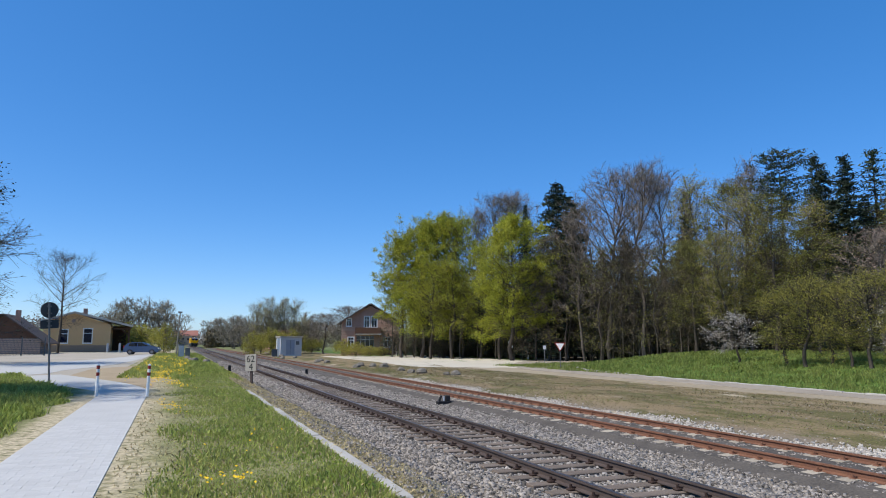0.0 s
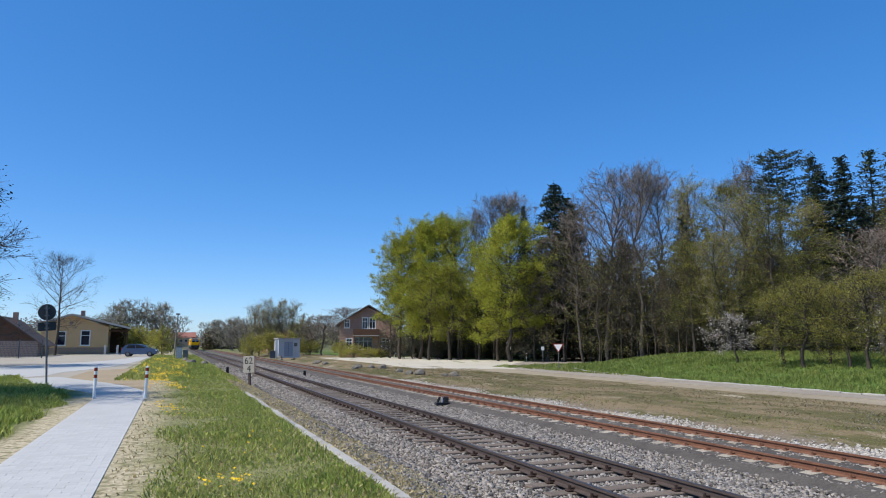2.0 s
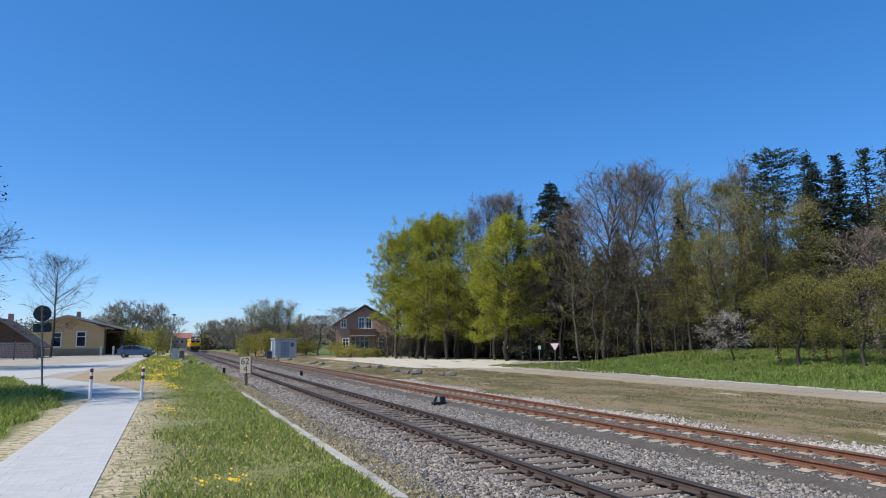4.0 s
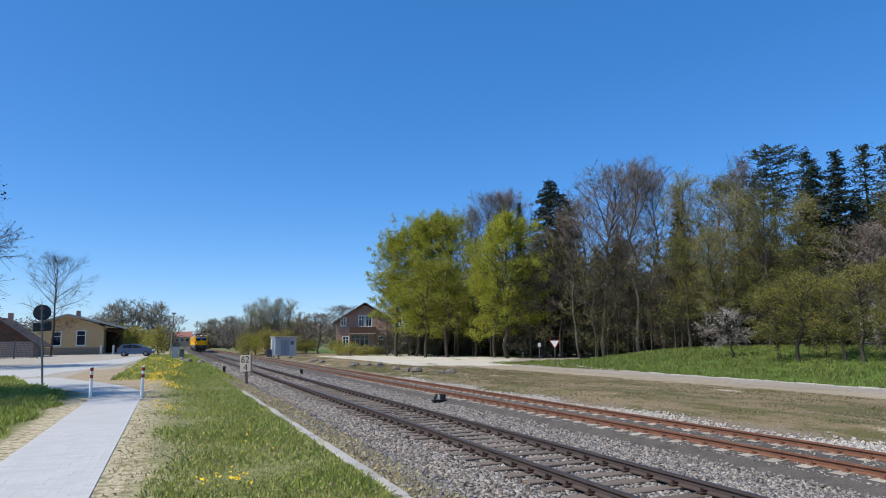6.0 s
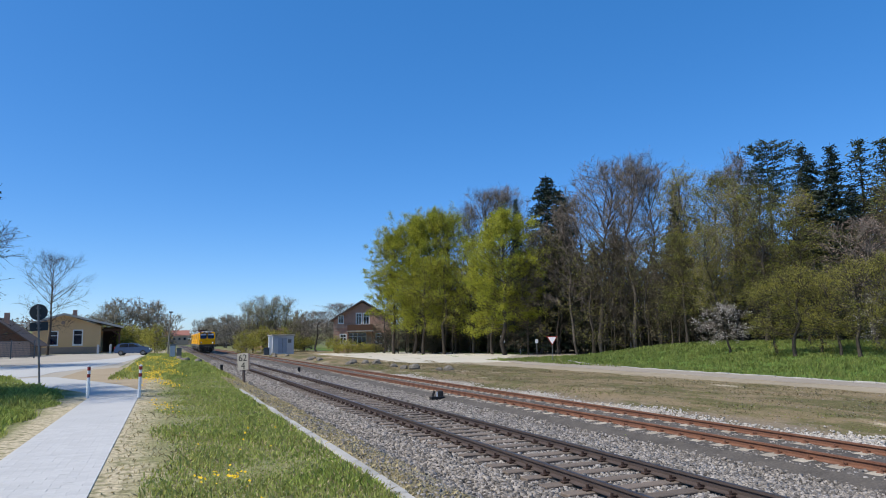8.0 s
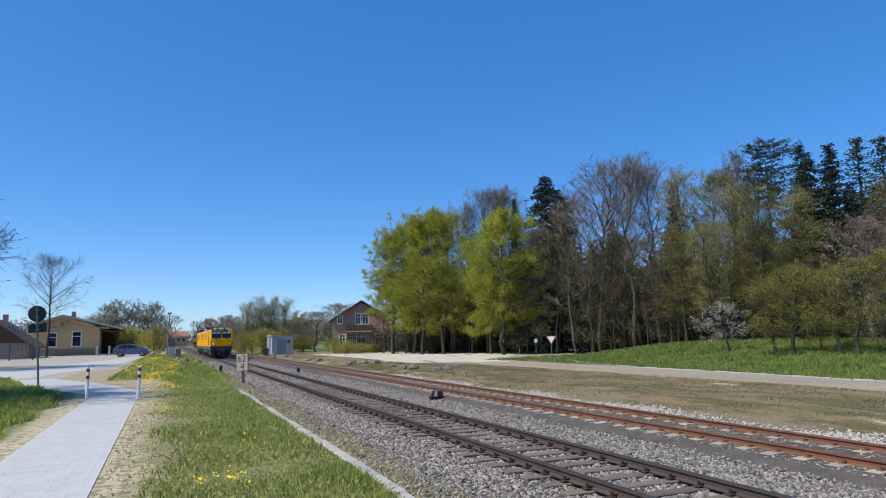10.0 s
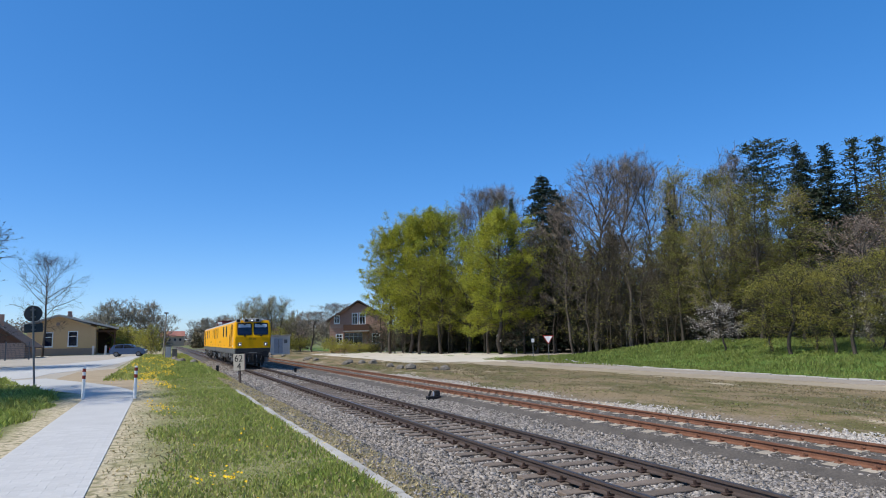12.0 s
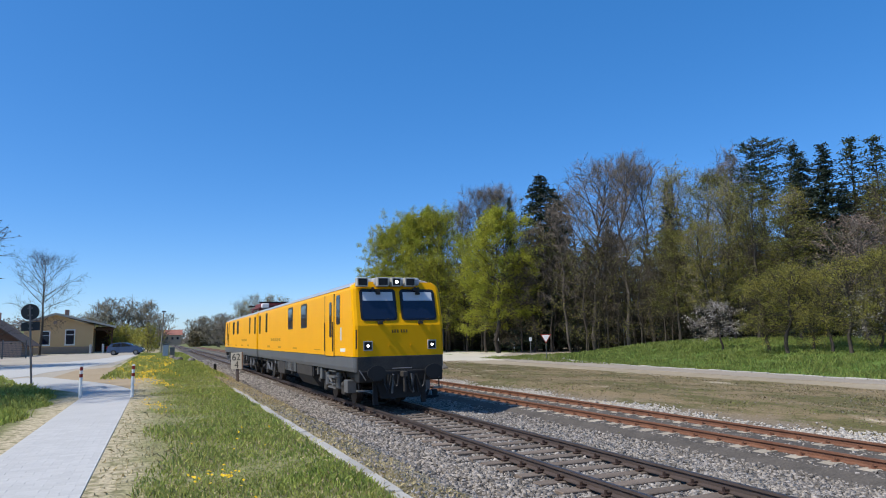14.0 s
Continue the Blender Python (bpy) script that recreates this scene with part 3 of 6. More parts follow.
# ---- grass ----
def grass(name, n, area, tall, material, label, seed, keep=None, lean=0.35, wide=0.006, power=1.6):
    g = np.random.default_rng(seed)
    x = g.uniform(area[0], area[1], n)
    y = area[2] + (area[3] - area[2]) * g.uniform(0, 1, n) ** power
    if keep is not None:
        k = keep(x, y, g)
        x, y = x[k], y[k]
        n = len(x)
    z = height(x, y)
    h = g.uniform(tall[0], tall[1], n) * (0.7 + 0.5 * np.sin(x * 1.7 + np.cos(y * 0.9) * 2) * np.sin(y * 1.1 + x))
    h = np.maximum(h, tall[0] * 0.5)
    a = g.uniform(0, 6.28, n)
    w = wide * g.uniform(0.7, 1.4, n) * (1 + 0.055 * y)
    dx, dy = np.cos(a) * w, np.sin(a) * w
    lx, ly = g.normal(0, lean, n) * h, g.normal(0, lean, n) * h
    p = np.stack([np.stack([x - dx, y - dy, z - 0.01], -1), np.stack([x + dx, y + dy, z - 0.01], -1),
                  np.stack([x + lx * 0.4 + dx * 0.7, y + ly * 0.4 + dy * 0.7, z + h * 0.6], -1),
                  np.stack([x + lx, y + ly, z + h * 0.95], -1)], 1).reshape(-1, 3)
    f = np.array([(0, 1, 2, 3)])
    f = (f[None] + (np.arange(n) * 4)[:, None, None]).reshape(-1, 4)
    return tagged(new(name, mesh_np(name, p, f, [material])), label, "grass", kind="stuff")


def patchy(x, y):
    return 0.5 + 0.5 * np.sin(x * 2.3 + 1.7 * np.sin(y * 0.6)) * np.sin(y * 0.75 + 1.3 * np.sin(x * 1.4))


grass("grass", 90000, (-0.25, 2.22, 6, 60), (0.025, 0.10), M["grass"], "fresh green grass strip with tufts", 21,
      lambda x, y, g: g.uniform(0, 1, len(x)) < np.clip((x + 0.15 - 0.25 * np.sin(y * 1.3)) / 0.5, 0, 1) * (0.45 + 0.55 * patchy(x, y)))
grass("dry_grass", 60000, (-0.68, 4.0, 6, 50), (0.012, 0.06), M["drygrass"], "dry yellowed grass and moss", 22,
      lambda x, y, g: g.uniform(0, 1, len(x)) < np.where(x < 0.1, 0.22, np.where(x < 2.3, 0.6, 0.7)), 0.9)
grass("grass", 70000, (-10, -2.6, 9, 38), (0.08, 0.26), M["grass"], "long green lawn grass beside the path", 23,
      lambda x, y, g: (x < -2.75 + 0.2 * np.sin(y * 1.9)) & (y < 23.6 - (x + 2.9) * 3.6) & (y > 9), power=1.0)
grass("bank_grass", 90000, (27.6, 46, 8, 58), (0.08, 0.3), M["bankgrass"], "lush green grass on the bank", 24, None, 0.35, 0.008, 1.0)
grass("waste_grass", 26000, (14.6, 23, 8, 60), (0.02, 0.07), M["wastegrass"], "short dry grass on the wasteland", 25,
      lambda x, y, g: g.uniform(0, 1, len(x)) < patchy(x * 0.8, y * 0.3) ** 2, 0.5, 0.006, 1.0)
grass("waste_grass", 20000, (14.6, 22, 8, 60), (0.012, 0.045), M["bankgrass"], "thin green tufts on the wasteland", 26,
      lambda x, y, g: patchy(x * 0.5 + 2, y * 0.33) > 0.62, 0.4, 0.008, 1.0)
grass("waste_grass", 45000, (14.4, 23.2, 8, 62), (0.012, 0.05), M["wastegrass"], "low withered stalks over the wasteland", 29,
      lambda x, y, g: g.uniform(0, 1, len(x)) < 0.35 + 0.65 * patchy(x * 1.3 + 1, y * 0.4), 1.1, 0.010, 1.2)
stones("gravel_strewn", 2600, (14.5, 24.0, 8, 50), (0.010, 0.024), M["stone"], "small grey stones strewn over the wasteland", 0.0, 7)
grass("verge_grass", 30000, (-2.4, 3.0, 33, 100), (0.06, 0.22), M["grass"], "green verge grass towards the station", 27,
      lambda x, y, g: x > -2.6 + 0.0 * y, 0.35, 0.008, 1.0)

grass("grass_tufts", 5000, (9.9, 11.0, 9, 30), (0.06, 0.16), M["grass"], "small green tufts beside the rusty siding", 28,
      lambda x, y, g: (np.sin(y * 1.9 + 0.4) > 0.86) & (np.abs(x - 10.55 - 0.2 * np.sin(y * 3.1)) < 0.16), 0.35, 0.005, 1.0)

# ---- trees ----
def grow(g, pos, way, length, rad, level, depth, out, tips, cfg):
    """One limb: a bent line of short tapering pieces, with side limbs."""
    n = 5 if level == 0 else 3 if level < depth else 2
    p, d = np.array(pos, float), np.array(way, float)
    step = length / n
    for i in range(n):
        r0, r1 = rad * (1 - 0.75 * i / n), rad * (1 - 0.75 * (i + 1) / n)
        d = d + g.normal(0, cfg["wander"] * (0.4 if level == 0 else 1), 3) + np.array((0, 0, cfg["up"] * (level > 0)))
        d /= np.linalg.norm(d)
        q = p + d * step
        out.append((p, q, r0, r1))
        if level == depth:
            tips.append((q, d))
        else:
            frac = (i + 1) / n
            if level > 0 or frac > cfg["clear"]:
                for _ in range(cfg["kids"][level]):
                    side = g.normal(0, 1, 3)
                    side -= d * side.dot(d)
                    side /= np.linalg.norm(side) + 1e-9
                    w = d * cfg["fwd"] + side * cfg["spread"]
                    w[2] += cfg["lift"]
                    w /= np.linalg.norm(w)
                    k = cfg["ratio"] * (1.15 - 0.55 * frac if level == 0 else 1.0) * g.uniform(0.75, 1.2)
                    grow(g, p + d * step * g.uniform(0.2, 1), w, length * k * (1 if level else cfg["first"]), r1 * cfg.get('thick', 0.6), level + 1, depth, out, tips, cfg)
        p = q
    if level < depth:
        tips.append((p, d))


def tubes(segs, sides, thin=0.0):
    a = np.array([s[0] for s in segs])
    b = np.array([s[1] for s in segs])
    r0 = np.maximum(np.array([s[2] for s in segs]), thin)
    r1 = np.maximum(np.array([s[3] for s in segs]), thin)
    d = b - a
    d /= np.linalg.norm(d, axis=1)[:, None] + 1e-9
    ref = np.where(np.abs(d[:, 2:3]) > 0.9, np.array([[1.0, 0, 0]]), np.array([[0, 0, 1.0]]))
    u = np.cross(d, ref)
    u /= np.linalg.norm(u, axis=1)[:, None] + 1e-9
    v = np.cross(d, u)
    ang = np.arange(sides) * 2 * np.pi / sides
    ring = np.cos(ang)[None, :, None] * u[:, None] + np.sin(ang)[None, :, None] * v[:, None]
    va = a[:, None] + ring * r0[:, None, None]
    vb = b[:, None] + ring * r1[:, None, None]
    verts = np.concatenate([va, vb], 1).reshape(-1, 3)
    i = np.arange(sides)
    f = np.stack([i, (i + 1) % sides, (i + 1) % sides + sides, i + sides], -1)
    f = (f[None] + (np.arange(len(a)) * 2 * sides)[:, None, None]).reshape(-1, 4)
    return verts, f


def leaves(g, pts, per, spread, size, slim=0.6):
    n = len(pts) * per
    c = np.repeat(np.array(pts), per, 0) + g.normal(0, spread, (n, 3)) * np.array((1, 1, 0.8))
    u = g.normal(0, 1, (n, 3))
    u /= np.linalg.norm(u, axis=1)[:, None]
    w = np.cross(u, g.normal(0, 1, (n, 3)))
    w /= np.linalg.norm(w, axis=1)[:, None] + 1e-9
    s = g.uniform(size[0], size[1], (n, 1))
    q = np.stack([c - u * s, c + w * s * slim, c + u * s, c - w * s * slim], 1).reshape(-1, 3)
    return q, np.arange(n * 4).reshape(-1, 4)


SIZE = {}
BROAD = dict(wander=0.13, up=0.03, clear=0.25, kids=(3, 2, 2), fwd=0.75, spread=0.8, lift=0.15, ratio=0.58, first=0.85)


def broad_tree(name, seed, tall, trunk_r, cfg, bark, leaf=None, per=0, spread=0.5, size=(0.1, 0.2), label="", depth=3, twigs=0, thin=0.012, category="tree", dome=None, twig_m="twig"):
    """A broadleaf tree on its own root: trunk with limbs, and a crown of leaves or fine twigs."""
    g = np.random.default_rng(seed)
    segs, tips = [], []
    grow(g, (0, 0, -0.2), (0, 0, 1), tall * 0.8, trunk_r, 0, depth, segs, tips, cfg)
    top = max(t[0][2] for t in tips)
    k = tall / top
    e = tagged(new(name), label, category)
    ext = np.array([math.hypot(t[0][0], t[0][1]) for t in tips]) * k
    SIZE[e] = (tall, float(np.percentile(ext, 92)))
    limbs = [s for s in segs if s[2] > trunk_r * 0.06]
    fine = [s for s in segs if s[2] <= trunk_r * 0.06]
    v, f = tubes(limbs, 6, thin)
    under(new("trunk", mesh_np("trunk", v * k, f, [bark])), e)
    crown = []
    if twigs:
        tp = np.repeat(np.array([t[0] for t in tips]), twigs, 0)
        td = np.repeat(np.array([t[1] for t in tips]), twigs, 0) + g.normal(0, 0.65, (len(tp), 3)) + np.array((0, 0, 0.12))
        td /= np.linalg.norm(td, axis=1)[:, None]
        st = tp - td * g.uniform(0, 0.3, (len(tp), 1))
        en = st + td * g.uniform(0.4, 1.1, (len(tp), 1)) * tall / 18
        fine = fine + [(a, b, thin * 0.9, thin * 0.4) for a, b in zip(st, en)]
    if fine:
        v, f = tubes(fine, 3, thin * 0.6)
        tagged(under(new("branchwork", mesh_np("branchwork", v * k, f, [M[twig_m]])), e), kind="stuff")
    if leaf:
        pts = [t[0] for t in tips]
        if dome:
            # leaf clumps over a ragged dome: radius, foot, count, gaps
            rr, z0, cnt, gap = dome
            w = g.normal(0, 1, (cnt, 3))
            w /= np.linalg.norm(w, axis=1)[:, None]
            shape = 1 + 0.16 * np.sin(w[:, 0] * 5 + seed) * np.sin(w[:, 1] * 6 + 2) + 0.10 * np.sin(w[:, 2] * 9 + w[:, 0] * 7)
            rad = g.uniform(0, 1, cnt) ** 0.38 * shape * g.uniform(0.9, 1.1, cnt)
            zc, zr = (tall + z0) / 2, (tall - z0) / 2
            c = np.stack([w[:, 0] * rad * rr, w[:, 1] * rad * rr, zc + w[:, 2] * rad * zr], -1)
            hole = np.sin(c[:, 0] * 2.3 + seed) * np.sin(c[:, 1] * 2.1 + 1) + np.sin(c[:, 2] * 1.9) * np.sin(c[:, 0] * 1.1 + c[:, 1])
            c = c[hole > gap]
            pts = list(c / k)
            SIZE[e] = (tall, rr)
        v, f = leaves(g, pts, per, spread, size)
        under(new("crown", mesh_np("crown", v * k, f, [leaf])), e)
    return e


def conifer(name, seed, tall, width, leaf, label, bare=0.08, droop=-0.25, dens=1.0, category="tree", irregular=0.2, power=0.8):
    """A conifer: straight trunk, whorls of limbs that carry many needle sprays."""
    g = np.random.default_rng(seed)
    e = tagged(new(name), label, category)
    SIZE[e] = (tall, width)
    segs = [((0, 0, tall * i / 8), (0, 0, tall * (i + 1) / 8), 0.22 * (1 - i / 8.2), 0.22 * (1 - (i + 1) / 8.2)) for i in range(8)]
    segs = [(np.array(a, float), np.array(b, float), r, s) for a, b, r, s in segs]
    sprays = []
    z = tall * bare
    while z < tall * 0.985:
        frac = (z - tall * bare) / (tall * (1 - bare))
        reach = width * (1 - frac) ** power * g.uniform(1 - irregular, 1 + irregular) + 0.08
        for _ in range(int(6 + 2 * dens)):
            a = g.uniform(0, 6.28)
            r = reach * g.uniform(0.8, 1.06)
            d = np.array((math.cos(a), math.sin(a), droop + 0.35 * frac))
            p0 = np.array((0, 0, z))
            p1 = p0 + d * r
            segs.append((p0, p1, 0.035, 0.01))
            m = max(3, int(r * 9 * dens))
            f = g.uniform(0.15, 1.0, m)[:, None]
            sprays.append(p0 + d * r * f + g.normal(0, 0.09, (m, 3)) * np.array((1, 1, 0.6)) + np.array((0, 0, -0.25)) * f * f)
        z += g.uniform(0.28, 0.45) * tall / 20
    v, f = tubes(segs, 5)
    under(new("trunk", mesh_np("trunk", v, f, [M["bark"]])), e)
    v, f = leaves(g, np.concatenate(sprays), 3, 0.12, (0.10, 0.24), 0.28)
    under(new("crown", mesh_np("crown", v, f, [leaf])), e)
    return e


def spot(pan, away):
    """A place on the ground by bearing from the track's line (degrees) and distance."""
    x, y = away * math.sin(radians(pan)), away * math.cos(radians(pan))
    return x, y


used = set()


def plant(proto, pan, away, tall, wide, turn=None):
    """Set a tree of that kind on the ground: height and crown radius in metres."""
    x, y = spot(pan, away)
    turn = pan * 77 % 360 if turn is None else turn
    m = pose(x, y, float(height(x, y)) - 0.03, 0, 0, turn)
    if proto not in used:
        used.add(proto)
        ob = proto
        ob.matrix_world = m
    else:
        ob = copy_thing(proto, m)
    h, r = SIZE[proto]
    ob.scale = (wide / r, wide / r, tall / h)
    return ob


FULL = dict(BROAD, kids=(4, 3, 2), clear=0.22, spread=0.95, ratio=0.50, lift=0.15, first=0.75, wander=0.16)
TALL = dict(BROAD, kids=(3, 3, 2), clear=0.3, spread=0.75, fwd=0.8, ratio=0.48, lift=0.35, first=0.75, wander=0.12, thick=0.72)
def ribbons(a, b, w0, w1, g):
    """Thin flat twigs from a to b, four corners each, turned at random."""
    d = b - a
    side = np.cross(d, g.normal(0, 1, d.shape))
    side /= np.linalg.norm(side, axis=1)[:, None] + 1e-9
    q = np.stack([a - side * w0, a + side * w0, b + side * w1, b - side * w1], 1).reshape(-1, 3)
    return q, np.arange(len(q)).reshape(-1, 4)


def crown_reach(shape, f):
    """How far the limbs that start at height fraction f of the crown reach, by the crown's outline."""
    if shape == "dome":
        return math.sqrt(max(0.05, 1 - (1.75 * f - 0.62) ** 2))
    if shape == "fan":
        return 0.45 + 0.55 * math.sin(math.pi * min(1, 0.15 + 0.75 * f))
    if shape == "cone":
        return 1.02 - 0.9 * f
    return (0.75 + 0.25 * math.sin(math.pi * f)) * min(1, 0.25 + (1 - f) * 2.2)


def wood_tree(name, seed, tall, radius, label, bark="bark_pale", twig_m="twig", leaf=None, per=0, leaf_size=(0.06, 0.14), leaf_spread=0.22,
              shape="column", base=0.3, limbs=34, subs=6, twigs=8, rise=(30, 62), wander=0.012, trunk_r=0.2, stems=1, twig_len=(0.35, 1.0), thin=0.014, category="tree"):
    """A tree of the wood: one or more leaders to the top, rising limbs, side shoots, fine twigs and small leaves at their ends."""
    g = np.random.default_rng(seed)
    e = tagged(new(name), label, category)
    SIZE[e] = (tall, radius)
    segs, shoots, tips0, tips1 = [], [], [], []
    for k in range(stems):
        n = 9
        lean = np.array((math.cos(k * 2.4 + seed), math.sin(k * 2.4 + seed))) * (0 if stems == 1 else radius * g.uniform(0.25, 0.75))
        zs = np.linspace(-0.02, 1.0 if k == 0 else g.uniform(0.72, 0.96), n + 1)
        way = np.cumsum(g.normal(0, wander * tall, (n + 1, 2)), 0)
        way -= way[0]
        line = np.column_stack([way + lean[None] * np.maximum(zs, 0)[:, None] ** 0.8, zs * tall * 0.93])
        r_at = trunk_r * (1 - 0.88 * np.linspace(0, 1, n + 1)) / (1 if stems == 1 else 1.6)
        segs += [(line[i], line[i + 1], r_at[i], r_at[i + 1]) for i in range(n)]
        count = max(4, limbs // stems)
        for i in range(count):
            f = (i + g.uniform(0, 1)) / count
            h = base + (0.98 - base) * f
            p = np.array([np.interp(h, np.linspace(0, 1, n + 1), line[:, c]) for c in range(3)])
            up = radians(rise[0] + (rise[1] - rise[0]) * f + g.normal(0, 7))
            a = i * 2.4 + g.normal(0, 0.35) + seed
            d = np.array((math.cos(a) * math.cos(up), math.sin(a) * math.cos(up), math.sin(up)))
            length = radius * (1 if stems == 1 else 0.6) * crown_reach(shape, f) * g.uniform(0.75, 1.12) / max(0.35, math.cos(up))
            length = min(length, max(0.6, (tall * 1.02 - p[2]) / max(0.2, math.sin(up) + 0.1)))
            r0 = min(trunk_r * 0.38, 0.012 + 0.0075 * length)
            ends = [p]
            for j in range(3):
                q = ends[-1] + d * length / 3
                segs.append((ends[-1], q, r0 * (1 - j * 0.3), r0 * (0.7 - j * 0.3)))
                ends.append(q)
                d = d + g.normal(0, 0.13, 3) + np.array((0, 0, 0.05))
                d /= np.linalg.norm(d)
            ends = np.array(ends)
            for j in range(subs):
                t = 0.2 + 0.8 * (j + g.uniform(0, 1)) / subs
                s = np.array([np.interp(t, (0, 1 / 3, 2 / 3, 1), ends[:, c]) for c in range(3)])
                v = g.normal(0, 1, 3)
                v -= d * v.dot(d)
                v = d * 0.75 + v / np.linalg.norm(v) * 0.75 + np.array((0, 0, 0.12))
                v /= np.linalg.norm(v)
                m = s + v * (length * (0.42 * (1.1 - t) + 0.10) + 0.15)
                shoots.append((s, m))
    a, b = np.array([s[0] for s in shoots]), np.array([s[1] for s in shoots])
    n = len(a) * twigs
    t = g.uniform(0.15, 1.0, (n, 1))
    ra, rb = np.repeat(a, twigs, 0), np.repeat(b, twigs, 0)
    d = rb - ra
    d /= np.linalg.norm(d, axis=1)[:, None] + 1e-9
    st = ra + (rb - ra) * t
    d = d * 0.7 + g.normal(0, 0.5, (n, 3)) + np.array((0, 0, 0.15))
    d /= np.linalg.norm(d, axis=1)[:, None]
    en = st + d * g.uniform(*twig_len, (n, 1)) * tall / 20
    v, f = tubes(segs, 5, thin)
    under(new("trunk", mesh_np("trunk", v, f, [M[bark]])), e)
    v1, f1 = ribbons(a, b, thin * 1.5, thin * 0.9, g)
    v2, f2 = ribbons(st, en, thin * 0.9, thin * 0.45, g)
    tagged(under(new("branchwork", mesh_np("branchwork", np.concatenate([v1, v2]), np.concatenate([f1, f2 + len(v1)]), [M[twig_m]])), e), kind="stuff")
    if leaf:
        v, f = leaves(g, st + (en - st) * g.uniform(0.3, 1.0, (n, 1)), per, leaf_spread, leaf_size)
        under(new("crown", mesh_np("crown", v, f, [M[leaf]])), e)
    return e


BARE, BUDDING = "tall leafless tree with fine grey-brown twigs", "tall slim tree with sparse yellow-olive spring leaves"
maple = wood_tree("maple_tree", 1, 18, 4.8, "tall maple with fresh yellow-green leaves", "bark", "twig_dark", "leaf_fresh", 13, (0.05, 0.105), 0.20, "dome", 0.33, 56, 7, 8, (14, 62), 0.01, 0.3)
maple_b = wood_tree("maple_tree", 2, 17, 4.6, "rounded maple with bright spring leaves", "bark", "twig_dark", "leaf_fresh", 16, (0.05, 0.10), 0.22, "dome", 0.2, 60, 7, 8, (5, 60), 0.012, 0.28)
maple_c = wood_tree("maple_tree", 3, 18, 4.4, "half-leafed maple with thin yellow-green crown", "bark", "twig_dark", "leaf_fresh", 5, (0.05, 0.11), 0.3, "dome", 0.2, 44, 6, 9, (20, 62), 0.012, 0.28)
fan = wood_tree("bare_tree", 4, 21, 4.0, "leafless tree with a rounded fan of fine twigs", "bark_pale", "twig", "bud", 1, (0.03, 0.06), 0.2, "fan", 0.34, 38, 8, 15, (36, 70), 0.008, 0.22)
sinuous = wood_tree("bare_tree", 5, 21, 3.4, "tall leafless tree with a winding trunk", "bark_pale", "twig", "bud", 1, (0.03, 0.06), 0.2, "column", 0.38, 34, 8, 13, (30, 66), 0.017, 0.24)
bare = wood_tree("bare_tree", 6, 20, 3.0, BARE, "bark_pale", "twig", "bud", 1, (0.03, 0.07), 0.2, "column", 0.3, 34, 6, 11, (30, 66), 0.010, 0.18)
olive = wood_tree("budding_tree", 7, 18, 2.8, "tall tree with olive spring leaves", "bark", "twig_dark", "leaf_olive", 5, (0.04, 0.09), 0.25, "column", 0.22, 40, 6, 8, (18, 60), 0.011, 0.18)
olive_b = wood_tree("budding_tree", 8, 18, 2.6, BUDDING, "bark", "twig", "leaf_spring", 5, (0.035, 0.08), 0.25, "column", 0.25, 38, 6, 8, (25, 64), 0.012, 0.17)
midwood = wood_tree("undergrowth_tree", 9, 12, 2.6, "brown budding tree at the edge of the wood", "bark", "twig_dark", "bud", 3, (0.04, 0.09), 0.25, "column", 0.12, 30, 5, 8, (8, 58), 0.012, 0.09)
midwood_b = wood_tree("undergrowth_tree", 10, 12, 2.4, "slender tree with drooping brown twigs and olive buds", "bark", "twig_dark", "leaf_olive", 2, (0.035, 0.08), 0.25, "column", 0.15, 32, 5, 8, (-8, 44), 0.014, 0.10)
thicket = wood_tree("undergrowth_tree", 11, 5, 2.2, "dark bare thicket under the trees", "bark", "twig_dark", "leaf_dark", 1, (0.06, 0.13), 0.2, "column", 0.06, 24, 5, 7, (20, 60), 0.02, 0.05, 4, twig_len=(1.0, 2.4))
willow = wood_tree("willow_bush", 12, 9.5, 3.0, "tall yellow-green willow thicket with upright stems", "bark_pale", "twig_pale", "leaf_spring", 2, (0.04, 0.09), 0.3, "column", 0.08, 60, 5, 7, (40, 74), 0.012, 0.10, 7, twig_len=(0.8, 2.0), thin=0.022)
grey_bush = wood_tree("bare_thicket", 13, 8, 3.6, "grey-brown leafless thicket beside the line", "bark_pale", "twig_pale", None, 0, (0, 0), 0.3, "dome", 0.08, 56, 6, 9, (25, 66), 0.015, 0.12, 5, twig_len=(0.8, 2.2), thin=0.026)
spruce = conifer("spruce_tree", 8, 22, 3.3, M["needle"], "tall dense dark green spruce", droop=-0.38, irregular=0.12, power=0.6)
spruce_b = conifer("spruce_tree", 9, 22, 2.6, M["needle"], "narrow ragged dark green spruce", irregular=0.4)
pine = conifer("pine_tree", 10, 22, 3.0, M["needle_pine"], "tall pine with open blue-green crown", bare=0.66, droop=0.12, dens=0.6, irregular=0.5, power=0.3)
larch = conifer("larch_tree", 14, 20, 2.4, M["needle_pine"], "thin open larch with grey-green shoots", bare=0.2, droop=-0.05, dens=0.25, irregular=0.5, power=0.6)
orchard = wood_tree("fruit_tree", 15, 6.0, 2.0, "small fruit tree with young yellow-green leaves", "bark", "twig_dark", "leaf_spring", 7, (0.02, 0.05), 0.13, "dome", 0.24, 30, 5, 8, (0, 55), 0.018, 0.13, twig_len=(0.8, 2.0), thin=0.010)
